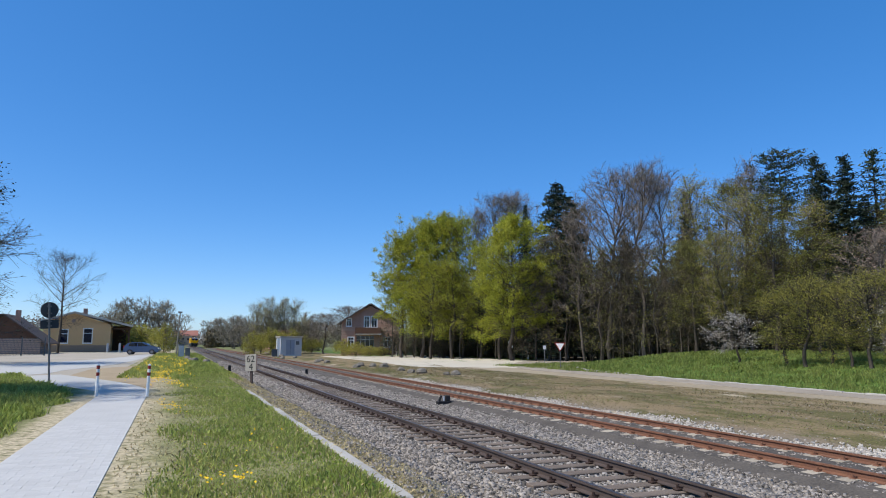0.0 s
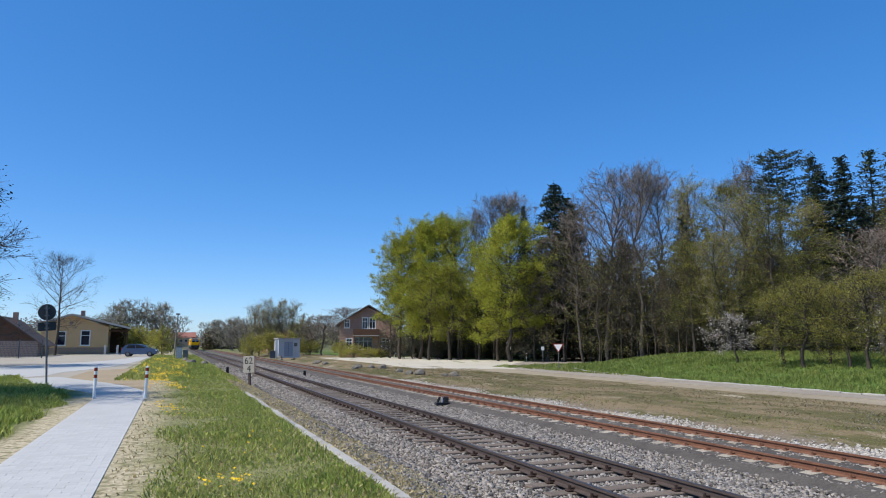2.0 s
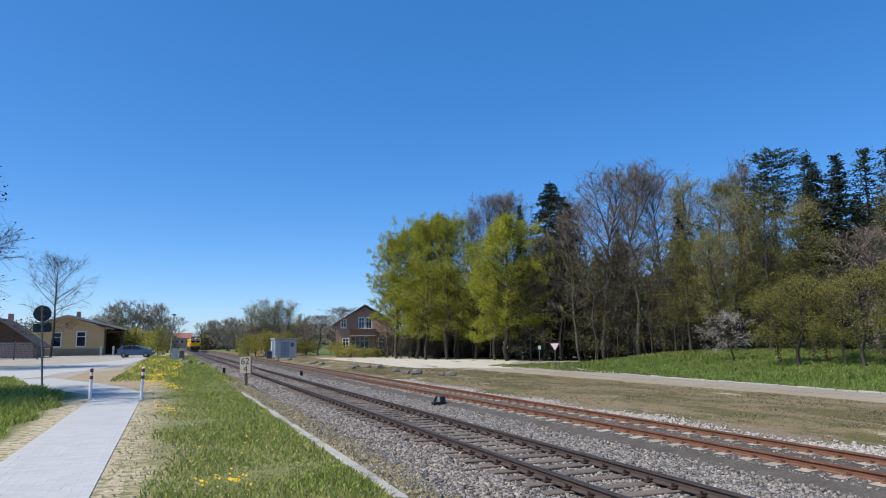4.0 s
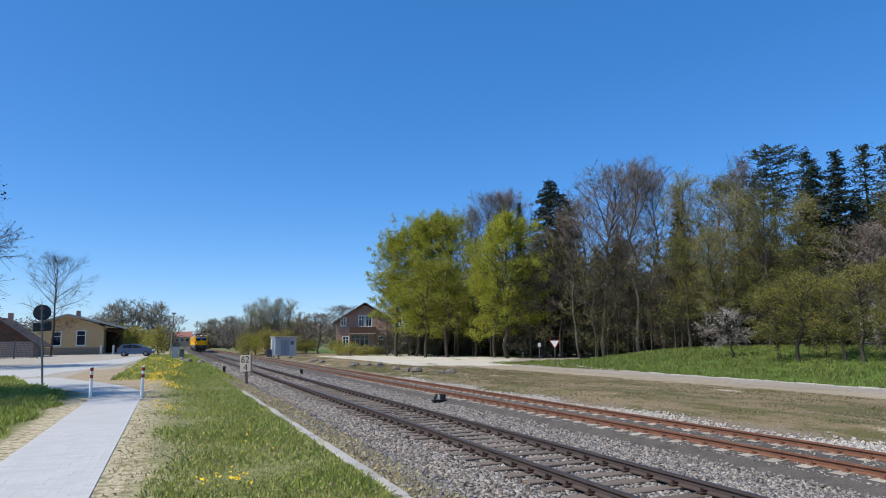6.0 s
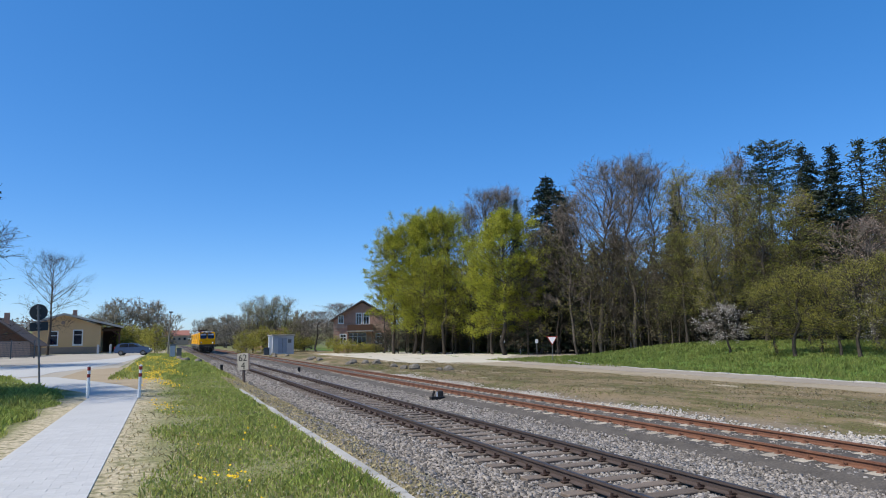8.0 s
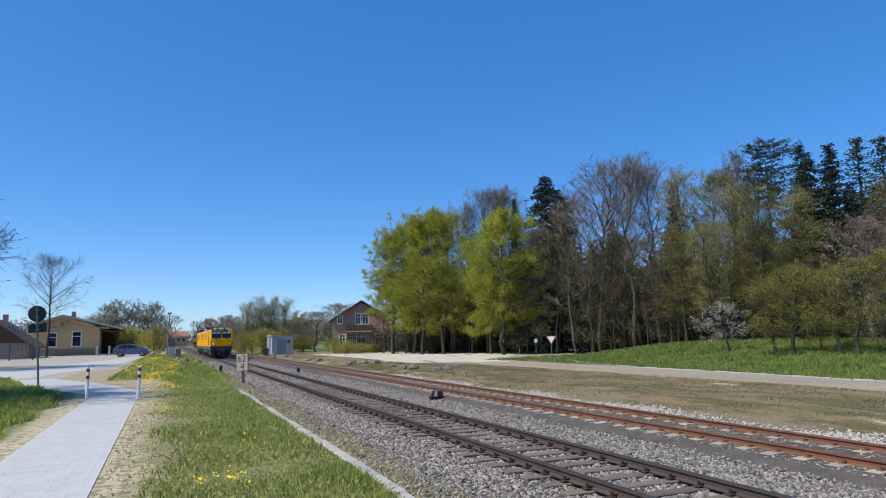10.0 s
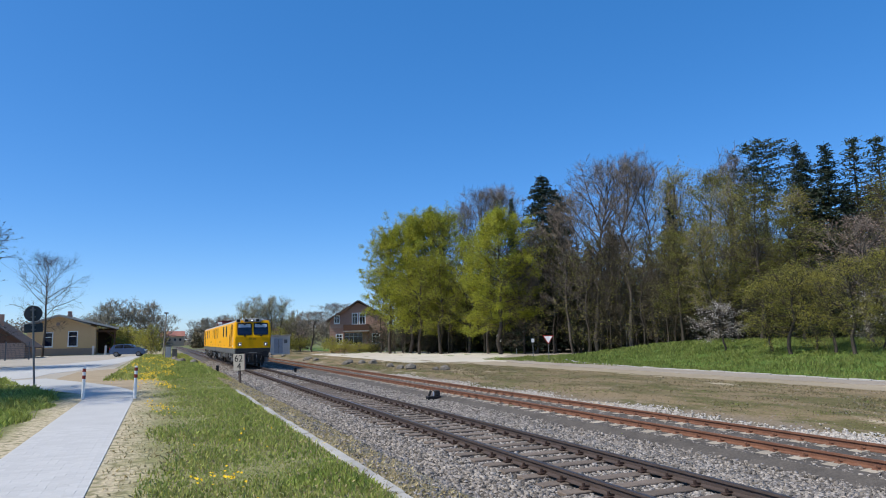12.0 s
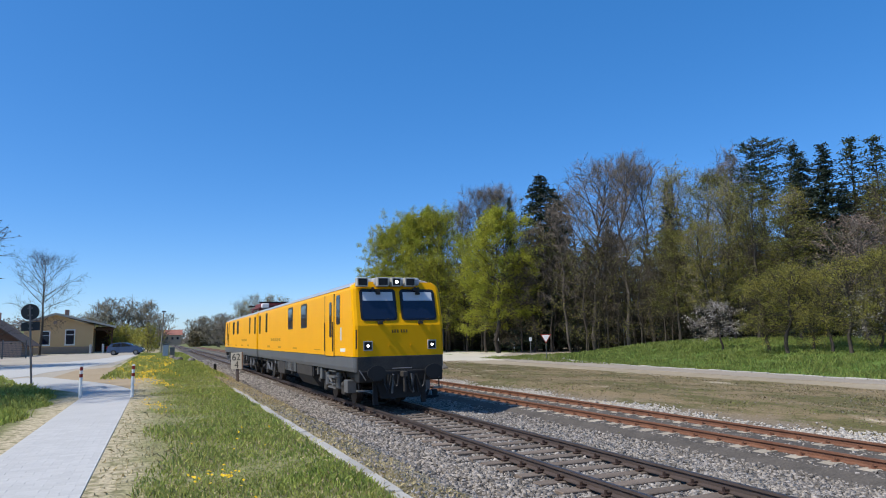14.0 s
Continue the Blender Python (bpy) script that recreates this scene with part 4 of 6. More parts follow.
blossom = wood_tree("blossom_tree", 16, 4.2, 1.8, "small fruit tree in pale white blossom", "bark", "twig", "blossom", 2, (0.025, 0.055), 0.11, "dome", 0.3, 26, 5, 7, (-5, 45), 0.02, 0.09, twig_len=(0.8, 2.0), thin=0.009)
pinkish = wood_tree("bare_tree", 17, 10, 2.6, "broad bare tree with pinkish-brown buds", "bark_pale", "twig", "bud_pink", 1, (0.04, 0.08), 0.15, "dome", 0.3, 34, 6, 9, (10, 60), 0.014, 0.13, twig_len=(0.6, 1.6))
bush = broad_tree("bush", 13, 4.0, 0.06, dict(FULL, clear=0.0, spread=1.1, kids=(3, 2, 1)), M["bark"], M["leaf_spring"], 6, 0.16, (0.05, 0.12), "yellow-green roadside bush in leaf", category="bush", twigs=1, thin=0.01, dome=(2.4, 0.1, 900, -0.4))
dense = wood_tree("hedge_tree", 20, 11.0, 5.6, "dense dark-leaved tree beside the lawn", "bark", "twig_dark", "leaf_dark", 12, (0.035, 0.075), 0.22, "dome", 0.06, 70, 7, 9, (0, 60), 0.01, 0.2, twig_len=(0.9, 2.0))
edge_tree = wood_tree("bare_tree", 18, 13, 4.6, "broad fine-twigged tree beside the yard", "bark", "twig_dark", "leaf_dark", 1, (0.04, 0.08), 0.2, "dome", 0.2, 70, 7, 12, (-5, 60), 0.012, 0.2, twig_len=(0.8, 1.8))
yard_tree = wood_tree("bare_tree", 19, 14.4, 4.9, "leafless young tree with spreading limbs before the station", "bark", "twig_dark", None, 0, (0, 0), 0, "dome", 0.27, 30, 8, 9, (12, 60), 0.006, 0.24, twig_len=(0.8, 1.9), thin=0.012)

# the wood beyond the lane: bearing, distance, height, crown radius
for row in (
        (maple, 17.8, 96, 16.8, 4.1), (maple_b, 19.4, 94, 18.6, 4.6), (maple, 21.3, 95, 19.6, 4.6), (maple_c, 22.9, 93, 19.2, 4.4), (maple_c, 24.4, 90, 15.2, 3.6),
        (maple_c, 20.2, 90, 12.6, 3.6), (maple_c, 22.0, 88, 12.4, 4.0), (maple_b, 27.1, 80, 16.5, 4.7), (maple_c, 26.0, 84, 12.0, 3.4),
        (fan, 25.3, 105, 24.0, 4.2), (bare, 26.4, 103, 24.6, 3.8), (fan, 28.0, 104, 24.4, 3.8), (spruce_b, 28.3, 98, 22.5, 2.2), (sinuous, 24.0, 104, 22.0, 3.2), (spruce, 30.9, 84, 22.4, 5.6),
        (spruce, 32.1, 88, 21.4, 4.8), (bare, 33.0, 76, 16.8, 3.2), (bare, 29.9, 80, 14.6, 3.0), (fan, 35.0, 76, 20.1, 5.4), (bare, 33.9, 84, 19.4, 3.2), (sinuous, 37.7, 72, 19.9, 3.9),
        (bare, 36.5, 80, 18.8, 3.0), (sinuous, 39.5, 74, 19.4, 3.4), (spruce_b, 41.2, 74, 17.9, 2.4), (spruce_b, 36.3, 90, 17.0, 2.8), (spruce_b, 34.6, 92, 14.2, 3.2), (olive_b, 42.6, 68, 16.5, 2.5), (bare, 41.9, 78, 18.4, 2.8), (olive, 44.2, 66, 15.7, 2.7),
        (bare, 45.2, 70, 18.4, 3.2), (fan, 46.0, 74, 17.6, 2.8), (olive_b, 45.7, 62, 13.4, 2.6), (pine, 48.2, 68, 18.4, 3.0), (olive, 47.2, 60, 12.8, 2.6), (olive_b, 48.9, 62, 12.2, 2.4), (spruce, 50.7, 64, 16.8, 3.0),
        (spruce_b, 52.5, 62, 16.0, 3.2), (olive, 50.2, 56, 9.4, 2.5), (larch, 54.3, 64, 16.6, 2.9), (larch, 55.8, 63, 16.2, 2.8), (spruce_b, 53.6, 70, 14.0, 3.0), (pinkish, 54.4, 50, 8.0, 2.9), (olive, 56.6, 58, 12.0, 3.0), (bare, 49.6, 72, 15.2, 2.8),
        (spruce, 58.4, 60, 14.0, 3.0), (midwood_b, 31.4, 78, 14.6, 3.4), (midwood_b, 34.2, 72, 12.6, 3.0), (midwood, 36.0, 72, 12.4, 2.8), (midwood_b, 38.6, 69, 11.4, 2.8), (midwood, 40.4, 67, 10.8, 2.6), (olive, 41.6, 64, 10.0, 2.4), (olive_b, 43.4, 61, 9.8, 2.3), (midwood, 29.0, 79, 11.2, 3.0)):
    plant(*row)
rng = random.Random(3)


def wood_edge(pan):
    return 98 - (pan - 16) * 1.17 if pan < 40 else 69.5 - (pan - 40) * 0.88


for i in range(46):
    pan = 17.2 + i * 0.92 + rng.uniform(-0.4, 0.4)
    plant(rng.choice((midwood, midwood_b, midwood)), pan, wood_edge(pan) + rng.uniform(1, 12), rng.uniform(6.5, 12.5), rng.uniform(1.8, 2.9))
for i in range(64):
    pan = 16.8 + i * 0.66 + rng.uniform(-0.3, 0.3)
    plant(thicket, pan, wood_edge(pan) + rng.uniform(0, 14), rng.uniform(2.6, 5.5), rng.uniform(1.8, 2.8))
for i in range(30):
    pan = 18.5 + i * 1.35 + rng.uniform(-0.5, 0.5)
    plant(rng.choice((bare, olive, spruce_b, spruce_b, midwood)), pan, wood_edge(pan) + rng.uniform(16, 28), rng.uniform(11, 15.5), rng.uniform(2.8, 3.8))
sapling = broad_tree("young_tree", 16, 9, 0.075, dict(TALL, kids=(2, 2, 1), clear=0.35, spread=0.5), M["bark"], None, label="thin bare young tree at the wood's edge", depth=2, twigs=1, thin=0.013, twig_m="twig_dark")
for i in range(64):
    pan = 18.6 + i * 0.62 + rng.uniform(-0.3, 0.3)
    plant(sapling, pan, wood_edge(pan) - 1 + rng.uniform(-1, 5), rng.uniform(6, 12), rng.uniform(0.8, 1.6))
# fruit trees on the bank
for row in ((blossom, 44.6, 52, 3.2, 1.9), (orchard, 47.8, 48, 4.4, 1.8), (orchard, 49.1, 47, 5.2, 2.1), (orchard, 50.8, 48, 4.0, 1.4), (orchard, 52.0, 46, 4.6, 1.6), (orchard, 53.2, 45, 5.2, 1.9),
            (blossom, 54.9, 46, 3.3, 1.8), (orchard, 55.8, 45, 5.4, 1.7), (orchard, 57.6, 45, 5.0, 1.8)):
    plant(*row)
# by the station and far along the line
for row in ((yard_tree, -8.1, 112, 14.2, 4.4), (dense, -26.4, 27.2, 11.0, 5.3), (edge_tree, -15.8, 60.0, 13.0, 6.2),
            (grey_bush, -3.9, 150, 9.0, 5.0), (grey_bush, -2.5, 150, 9.8, 5.0), (grey_bush, -1.3, 160, 9.4, 4.6), (grey_bush, -0.3, 150, 6.8, 3.8), (grey_bush, -5.2, 155, 7.4, 4.0), (grey_bush, 11.0, 160, 5.4, 4.0), (grey_bush, 12.4, 165, 5.8, 4.4), (grey_bush, 13.6, 158, 5.0, 4.0), (grey_bush, 15.0, 160, 6.0, 4.0), (grey_bush, 9.8, 165, 6.0, 4.0),
            (willow, 6.4, 132, 9.2, 2.9), (willow, 7.3, 131, 10.0, 3.1), (willow, 8.3, 130, 9.8, 3.1), (willow, 9.3, 134, 6.6, 2.6), (grey_bush, 10.4, 138, 7.6, 3.2), (fan, 13.3, 128, 8.6, 4.4), (fan, 11.4, 126, 7.0, 3.6), (grey_bush, 14.4, 140, 8.2, 3.6),
            (grey_bush, 2.3, 350, 12.0, 4.6), (grey_bush, 2.9, 305, 11.4, 5.0), (grey_bush, 3.5, 265, 10.4, 5.0), (grey_bush, 4.2, 228, 9.6, 4.8), (grey_bush, 4.9, 196, 8.6, 4.2), (grey_bush, 5.6, 165, 6.6, 3.2), (bare, 4.4, 215, 10.4, 3.0)):
    plant(*row)
for row in ((bush, -2.4, 125, 4.4, 3.2), (bush, -0.9, 104, 4.0, 2.0), (bush, -3.6, 140, 5.0, 4.0), (bush, 5.8, 128, 4.2, 2.6), (bush, 7.2, 125, 4.6, 2.8), (bush, 8.7, 126, 4.4, 2.6),
            (bush, 13.0, 106, 2.6, 1.6), (bush, 14.0, 104, 2.1, 1.9), (bush, 15.2, 103, 1.6, 1.9), (bush, 16.2, 103, 1.4, 1.6), (bush, 10.4, 130, 3.0, 2.4)):
    plant(*row)


def far_wood(name, n, pan0, pan1, d0, d1, tall, label, seed, leaf):
    """Distant woodland as one mass of small clumps."""
    g = np.random.default_rng(seed)
    pan, d = np.radians(g.uniform(pan0, pan1, n)), g.uniform(d0, d1, n)
    x, y = np.sin(pan) * d, np.cos(pan) * d
    crown = np.sin(x * 0.31) * np.cos(y * 0.23 + x * 0.11)
    hh = tall * (0.75 + 0.25 * crown)
    z = height(x, y) + g.uniform(0, 1, n) ** 1.3 * hh
    v, f = leaves(g, np.stack([x, y, z], -1), 1, 0.5, (0.35, 0.9))
    return tagged(new(name, mesh_np(name, v, f, [leaf])), label, "woods", kind="stuff")


far_wood("far_woods", 40000, -30, 16, 500, 590, 12, "distant leafless woodland on the hills", 61, M["twig"])
far_wood("far_woods", 14000, 2.2, 6.5, 290, 330, 8, "distant brownish wood beside the line", 62, M["bud"])
# backing mass: near-black leaf colour stands in for shade deep in the wood
far_wood("far_woods", 16000, 19, 62, 100, 135, 14, "woodland behind the trees, inner shade put into its colour", 63, M["leaf_dark"])

# ---- buildings ----
def window_unit(parent, x0, x1, z0, z1, y, frame_m, glass_m, bars=1, deep=0.10, sill=True, proud=0.05):
    """A casement set into the front wall (which faces -Y at y)."""
    w = part("window", boxed(x0 + 0.06, x1 - 0.06, y + 0.02, y + 0.05, z0 + 0.06, z1 - 0.06), glass_m, parent)
    bm = bmesh.new()
    t = 0.09
    box(bm, x0 - t, x0 + 0.06, y - proud, y + deep, z0 - t, z1 + t)
    box(bm, x1 - 0.06, x1 + t, y - proud, y + deep, z0 - t, z1 + t)
    box(bm, x0 + 0.06, x1 - 0.06, y - proud, y + deep, z1 - 0.06, z1 + t)
    box(bm, x0 + 0.06, x1 - 0.06, y - proud, y + deep, z0 - t, z0 + 0.06)
    for i in range(bars):
        c = x0 + (x1 - x0) * (i + 1) / (bars + 1)
        box(bm, c - 0.04, c + 0.04, y - 0.02, y + 0.045, z0 + 0.06, z1 - 0.06)
    box(bm, x0 + 0.06, x1 - 0.06, y - 0.022, y + 0.044, z0 + (z1 - z0) * 0.66, z0 + (z1 - z0) * 0.66 + 0.08)
    part("window_frame", bm, frame_m, w)
    if sill:
        part("sill", boxed(x0 - 0.14, x1 + 0.14, y - 0.13, y - proud, z0 - 0.15, z0 - t), frame_m, w)
    return w


def gable_wall(x0, x1, y0, y1, z0, eave, ridge_x, ridge_z):
    return prism(bmesh.new(), [(x0, z0), (x1, z0), (x1, eave), (ridge_x, ridge_z), (x0, eave)], "y", y0, y1)


def slope(x0, z0, x1, z1, y0, y1, t):
    n = Vector((-(z1 - z0), x1 - x0)).normalized() * t
    return prism(bmesh.new(), [(x0, z0), (x1, z1), (x1 + n.x, z1 + n.y), (x0 + n.x, z0 + n.y)], "y", y0, y1)


def pierced_wall(x0, x1, z0, z1, holes, y0, y1):
    """A wall slab with rectangular openings right through it."""
    xs_ = sorted({x0, x1, *[h[0] for h in holes], *[h[1] for h in holes]})
    zs_ = sorted({z0, z1, *[h[2] for h in holes], *[h[3] for h in holes]})
    bm = bmesh.new()
    for xa, xb in zip(xs_, xs_[1:]):
        for za, zb in zip(zs_, zs_[1:]):
            cx, cz = (xa + xb) / 2, (za + zb) / 2
            if not any(h[0] < cx < h[1] and h[2] < cz < h[3] for h in holes):
                box(bm, xa, xb, y0, y1, za, zb)
    bmesh.ops.remove_doubles(bm, verts=bm.verts, dist=0.001)
    return bm


def station():
    s = thing("station_building", -14.3, 118, 0, 3, "ochre rendered single-storey station with a low roof", "building")
    holes = [(-2.3, -1.25, 1.4, 3.45), (0.85, 2.05, 1.4, 3.6)]
    part("wall", pierced_wall(-4.6, 4.6, 1.05, 4.0, holes, 0, 0.4), M["stucco"], s)
    part("gable", prism(bmesh.new(), [(-4.6, 4.0), (4.6, 4.0), (4.6, 4.2), (-0.5, 6.0), (-4.6, 4.6)], "y", 0.003, 0.4), M["stucco"], s)
    part("side_wall", boxed(4.2, 4.6, 0.4, 16, 0, 4.1), M["stucco"], s)
    part("side_wall", boxed(-4.6, -4.2, 0.4, 16, 0, 4.1), M["stucco"], s)
    part("rear_wall", boxed(-4.2, 4.2, 15.6, 16, 0, 5.0), M["stucco"], s)
    part("plinth", boxed(-4.64, 4.64, -0.05, 0.4, -0.2, 1.05), M["plinth"], s)
    part("roof", slope(-0.5, 6.05, 7.7, 3.98, -0.7, 16.6, 0.16), M["roof_dark"], s)
    part("roof", slope(-5.3, 4.45, -0.5, 6.05, -0.7, 16.6, 0.16), M["roof_dark"], s)
    part("fascia", slope(-0.5, 5.9, 7.72, 3.83, -0.76, -0.70, 0.3), M["lamp_rim"], s, "pale eaves board")
    part("fascia", slope(-5.3, 4.3, -0.5, 5.9, -0.76, -0.70, 0.3), M["lamp_rim"], s, "pale eaves board")
    window_unit(s, -2.3, -1.25, 1.4, 3.45, 0.08, M["white"], M["glass_dark"], bars=0, proud=0.12)
    window_unit(s, 0.85, 2.05, 1.4, 3.6, 0.08, M["white"], M["glass_dark"], bars=0, proud=0.12)
    part("porch_floor", boxed(4.64, 7.4, 0.2, 12, -0.1, 0.12), M["kerb"], s)
    for y in (0.3, 4, 8):
        part("porch_post", boxed(7.1, 7.3, y, y + 0.2, 0.12, 4.0), M["wood_brown"], s)
    part("porch_wall", boxed(4.64, 7.3, 10, 10.2, 0.12, 4.2), M["wood_brown"], s)
    part("porch_beam", boxed(4.64, 7.5, 0.28, 0.52, 3.5, 3.75), M["wood_brown"], s)
    part("brace", rod(bmesh.new(), (7.1, 0.4, 2.7), (6.0, 0.4, 3.6), 0.08), M["wood_brown"], s)
    part("chimney", boxed(0.3, 0.9, 5, 5.6, 5.3, 6.9, bevel=0.03), M["brick"], s)
    for x in (4.2, 5.9):
        part("stone_post", boxed(x, x + 0.3, -2.0, -1.7, -0.1, 1.35, bevel=0.04), M["hut_wall"], s, "pale stone gate post")
    part("vent", rod(bmesh.new(), (-0.6, -0.03, 4.75), (-0.6, 0.02, 4.75), 0.28, n=14), M["plinth"], s)


def neighbour_house():
    s = thing("house", -21.5, 100, 0, 0, "low house with a dark brown tiled roof", "building")
    part("wall", boxed(-5, 5.2, 0.5, 9, -0.1, 2.0), M["plinth"], s)
    part("gable", prism(bmesh.new(), [(-5, 2.0), (5.2, 2.0), (1.0, 4.9)], "y", 0.6, 9), M["wood_brown"], s)
    part("roof", slope(0.9, 5.0, 6.0, 1.25, 0, 9.6, 0.15), M["roof_dark"], s)
    part("roof", slope(-6, 1.25, 0.9, 5.0, 0, 9.6, 0.15), M["roof_dark"], s)
    part("chimney", boxed(1.7, 2.25, 3, 3.6, 4.0, 5.7), M["brick"], s)


def brick_house():
    s = thing("brick_house", 29.6, 109, -0.62, -14, "two-storey red brick house with balcony and gable", "building")
    up = [(-3.5, -2.65, 5.05, 6.3), (-1.05, -0.2, 4.55, 6.35), (0.1, 1.05, 4.55, 6.35)]
    low = [(-3.65, -2.7, 1.4, 2.95), (2.2, 3.4, 1.4, 2.95), (-2.3, 0.6, 1.2, 3.2)]
    part("wall", pierced_wall(-4.7, 4.65, 0.0, 4.4, low, 0, 0.35), M["brick"], s)
    part("gable", pierced_wall(-4.7, 4.65, 4.4, 4.55, [], 0, 0.35), M["brick_pale"], s)
    w = part("upper_wall", pierced_wall(-3.4, 3.2, 4.55, 6.4, up[1:], 0, 0.35), M["brick"], s)
    part("upper_wall", prism(bmesh.new(), [(-3.4, 6.4), (3.2, 6.4), (-0.1, 8.1)], "y", 0, 0.35), M["brick"], s)
    part("upper_wall", prism(bmesh.new(), [(-4.7, 4.55), (-3.4, 4.55), (-3.4, 6.3), (-4.7, 5.25)], "y", 0, 0.35), M["brick"], s)
    part("upper_wall", prism(bmesh.new(), [(3.2, 4.55), (4.65, 4.55), (4.65, 5.25), (3.2, 6.3)], "y", 0, 0.35), M["brick"], s)
    for x in (-4.7, 4.2):
        for k in range(9):
            z = 0.3 + k * 0.46
            part("quoin", boxed(x - 0.04, x + (0.95 if k % 2 else 0.7) if x < 0 else x + 0.49, -0.04, 0.1, z, z + 0.2), M["brick_pale"], s)
    part("side_wall", boxed(-4.7, -4.35, 0.35, 9, 0, 5.2), M["brick"], s)
    part("side_wall", boxed(4.3, 4.65, 0.35, 9, 0, 5.2), M["brick"], s)
    part("rear_wall", boxed(-4.35, 4.3, 8.65, 9, 0, 6.0), M["brick"], s)
    part("string_course", boxed(-4.76, 4.7, -0.06, 0.0, 3.95, 4.3), M["brick_pale"], s)
    part("roof", slope(-5.2, 5.05, -0.05, 8.35, -0.6, 9.6, 0.18), M["roof_dark"], s)
    part("roof", slope(-0.05, 8.35, 5.2, 5.05, -0.6, 9.6, 0.18), M["roof_dark"], s)
    window_unit(s, -3.95, -3.15, 4.75, 6.0, -0.06, M["white"], M["glass_dark"], deep=0.05)
    for h in up[1:]:
        window_unit(s, *h, 0.1, M["white"], M["glass_dark"], proud=0.12)
    for h in low[:2]:
        window_unit(s, *h, 0.1, M["white"], M["glass_dark"], proud=0.12)
    window_unit(s, *low[2], 0.25, M["hut_wall"], M["glass_dark"], bars=3, proud=0.04)
    b = part("balcony", boxed(-2.5, 1.7, -1.5, 0, 3.35, 3.5), M["kerb"], s)
    part("railing", boxed(-2.5, 1.7, -1.5, -1.42, 3.5, 4.5), M["wood_brown"], b, "brown boarded balcony front")
    part("railing", boxed(-2.5, -2.42, -1.42, 0, 3.5, 4.5), M["wood_brown"], b)
    part("railing", boxed(1.62, 1.7, -1.42, 0, 3.5, 4.5), M["wood_brown"], b)
    for x in (-2.45, 1.5):
        part("pillar", boxed(x, x + 0.2, -1.45, -1.25, 0, 3.35), M["wood_brown"], b)
    g = thing("gate_post", 33.3, 106, -0.62, 0, "square concrete gate post beside the house", "post")
    part("shaft", boxed(-0.2, 0.2, -0.2, 0.2, -0.1, 1.5, bevel=0.02), M["kerb"], g)
    part("cap", boxed(-0.26, 0.26, -0.26, 0.26, 1.5, 1.62, bevel=0.03), M["kerb"], g)
    f = thing("garden_fence", 33.6, 106, -0.62, -3, "grey weathered board fence beside the house", "fence")
    for i in range(34):
        part("board", boxed(i * 0.125, i * 0.125 + 0.11, 0, 0.025, 0.05, 1.25 + 0.03 * ((i * 7) % 3)), M["galv"], f)
    for z in (0.35, 1.0):
        part("rail", boxed(0, 4.25, 0.026, 0.08, z, z + 0.09), M["galv"], f)


def relay_hut():
    s = thing("relay_hut", 15.0, 108, -0.62, 4, "small grey railway equipment hut with flat roof", "hut")
    part("body", pierced_wall(0, 3.3, 0, 2.85, [(0.85, 2.2, 0.2, 2.5)], 0, 0.15), M["hut_wall"], s)
    part("side_wall", boxed(0, 0.15, 0.15, 3.2, 0, 2.85), M["hut_wall"], s)
    part("side_wall", boxed(3.15, 3.3, 0.15, 3.2, 0, 2.85), M["hut_wall"], s)
    part("rear_wall", boxed(0.15, 3.15, 3.05, 3.2, 0, 2.85), M["hut_wall"], s)
    part("roof", boxed(-0.15, 3.45, -0.2, 3.35, 2.85, 3.05, bevel=0.02), M["kerb"], s)
    d = part("door", boxed(0.87, 2.18, 0.04, 0.1, 0.2, 2.48), M["hut_door"], s, "blue-grey double steel door")
    part("door_joint", boxed(1.51, 1.54, 0.02, 0.04, 0.22, 2.46), M["grey_paint"], d)
    part("handle", rod(bmesh.new(), (1.62, -0.02, 1.2), (1.62, -0.02, 1.45), 0.02), M["galv"], d)
    v = part("vent", boxed(2.4, 2.9, -0.03, 0.0, 1.75, 2.3), M["grey_paint"], s)
    for k in range(5):
        part("slat", boxed(2.43, 2.87, -0.05, -0.03, 1.8 + k * 0.1, 1.86 + k * 0.1), M["galv"], v)
    part("corner_panel", boxed(-0.46, -0.004, 0.3, 0.36, -0.1, 2.8), M["white"], s, "white end panel")
    b = thing("cable_box", 13.6, 107, -0.7, 0, "dark electrical box beside the hut", "box")
    part("case", boxed(0, 0.8, 0, 0.4, 0.05, 1.1, bevel=0.02), M["fence"], b)
    part("lid", boxed(-0.04, 0.84, -0.04, 0.44, 1.1, 1.16), M["fence"], b)


def far_building():
    s = thing("far_farm_building", 5.4, 480, 0.2, 0, "distant long building with red tiled roof", "building")
    part("wall", boxed(-7, 7, 0, 8, -1.2, 5.6), M["brick_pale"], s)
    part("roof", prism(bmesh.new(), [(-0.6, 5.4), (4.0, 8.8), (8.6, 5.4)], "x", -7.6, 7.6), M["roof_red"], s)
    for x in (-5.6, -2.4, 0.8, 4.0):
        part("window", boxed(x, x + 1.3, -0.03, 0.0, 2.4, 4.0), M["glass_dark"], s)
    s = thing("far_house", 27.0, 170, -0.6, 12, "distant low house with red roof", "building")
    part("wall", boxed(-6, 6, 0, 7, -0.5, 2.6), M["brick"], s)
    part("roof", prism(bmesh.new(), [(-0.6, 2.4), (3.5, 5.0), (7.6, 2.4)], "x", -6.5, 6.5), M["roof_red"], s)


station(), neighbour_house(), brick_house(), relay_hut(), far_building()


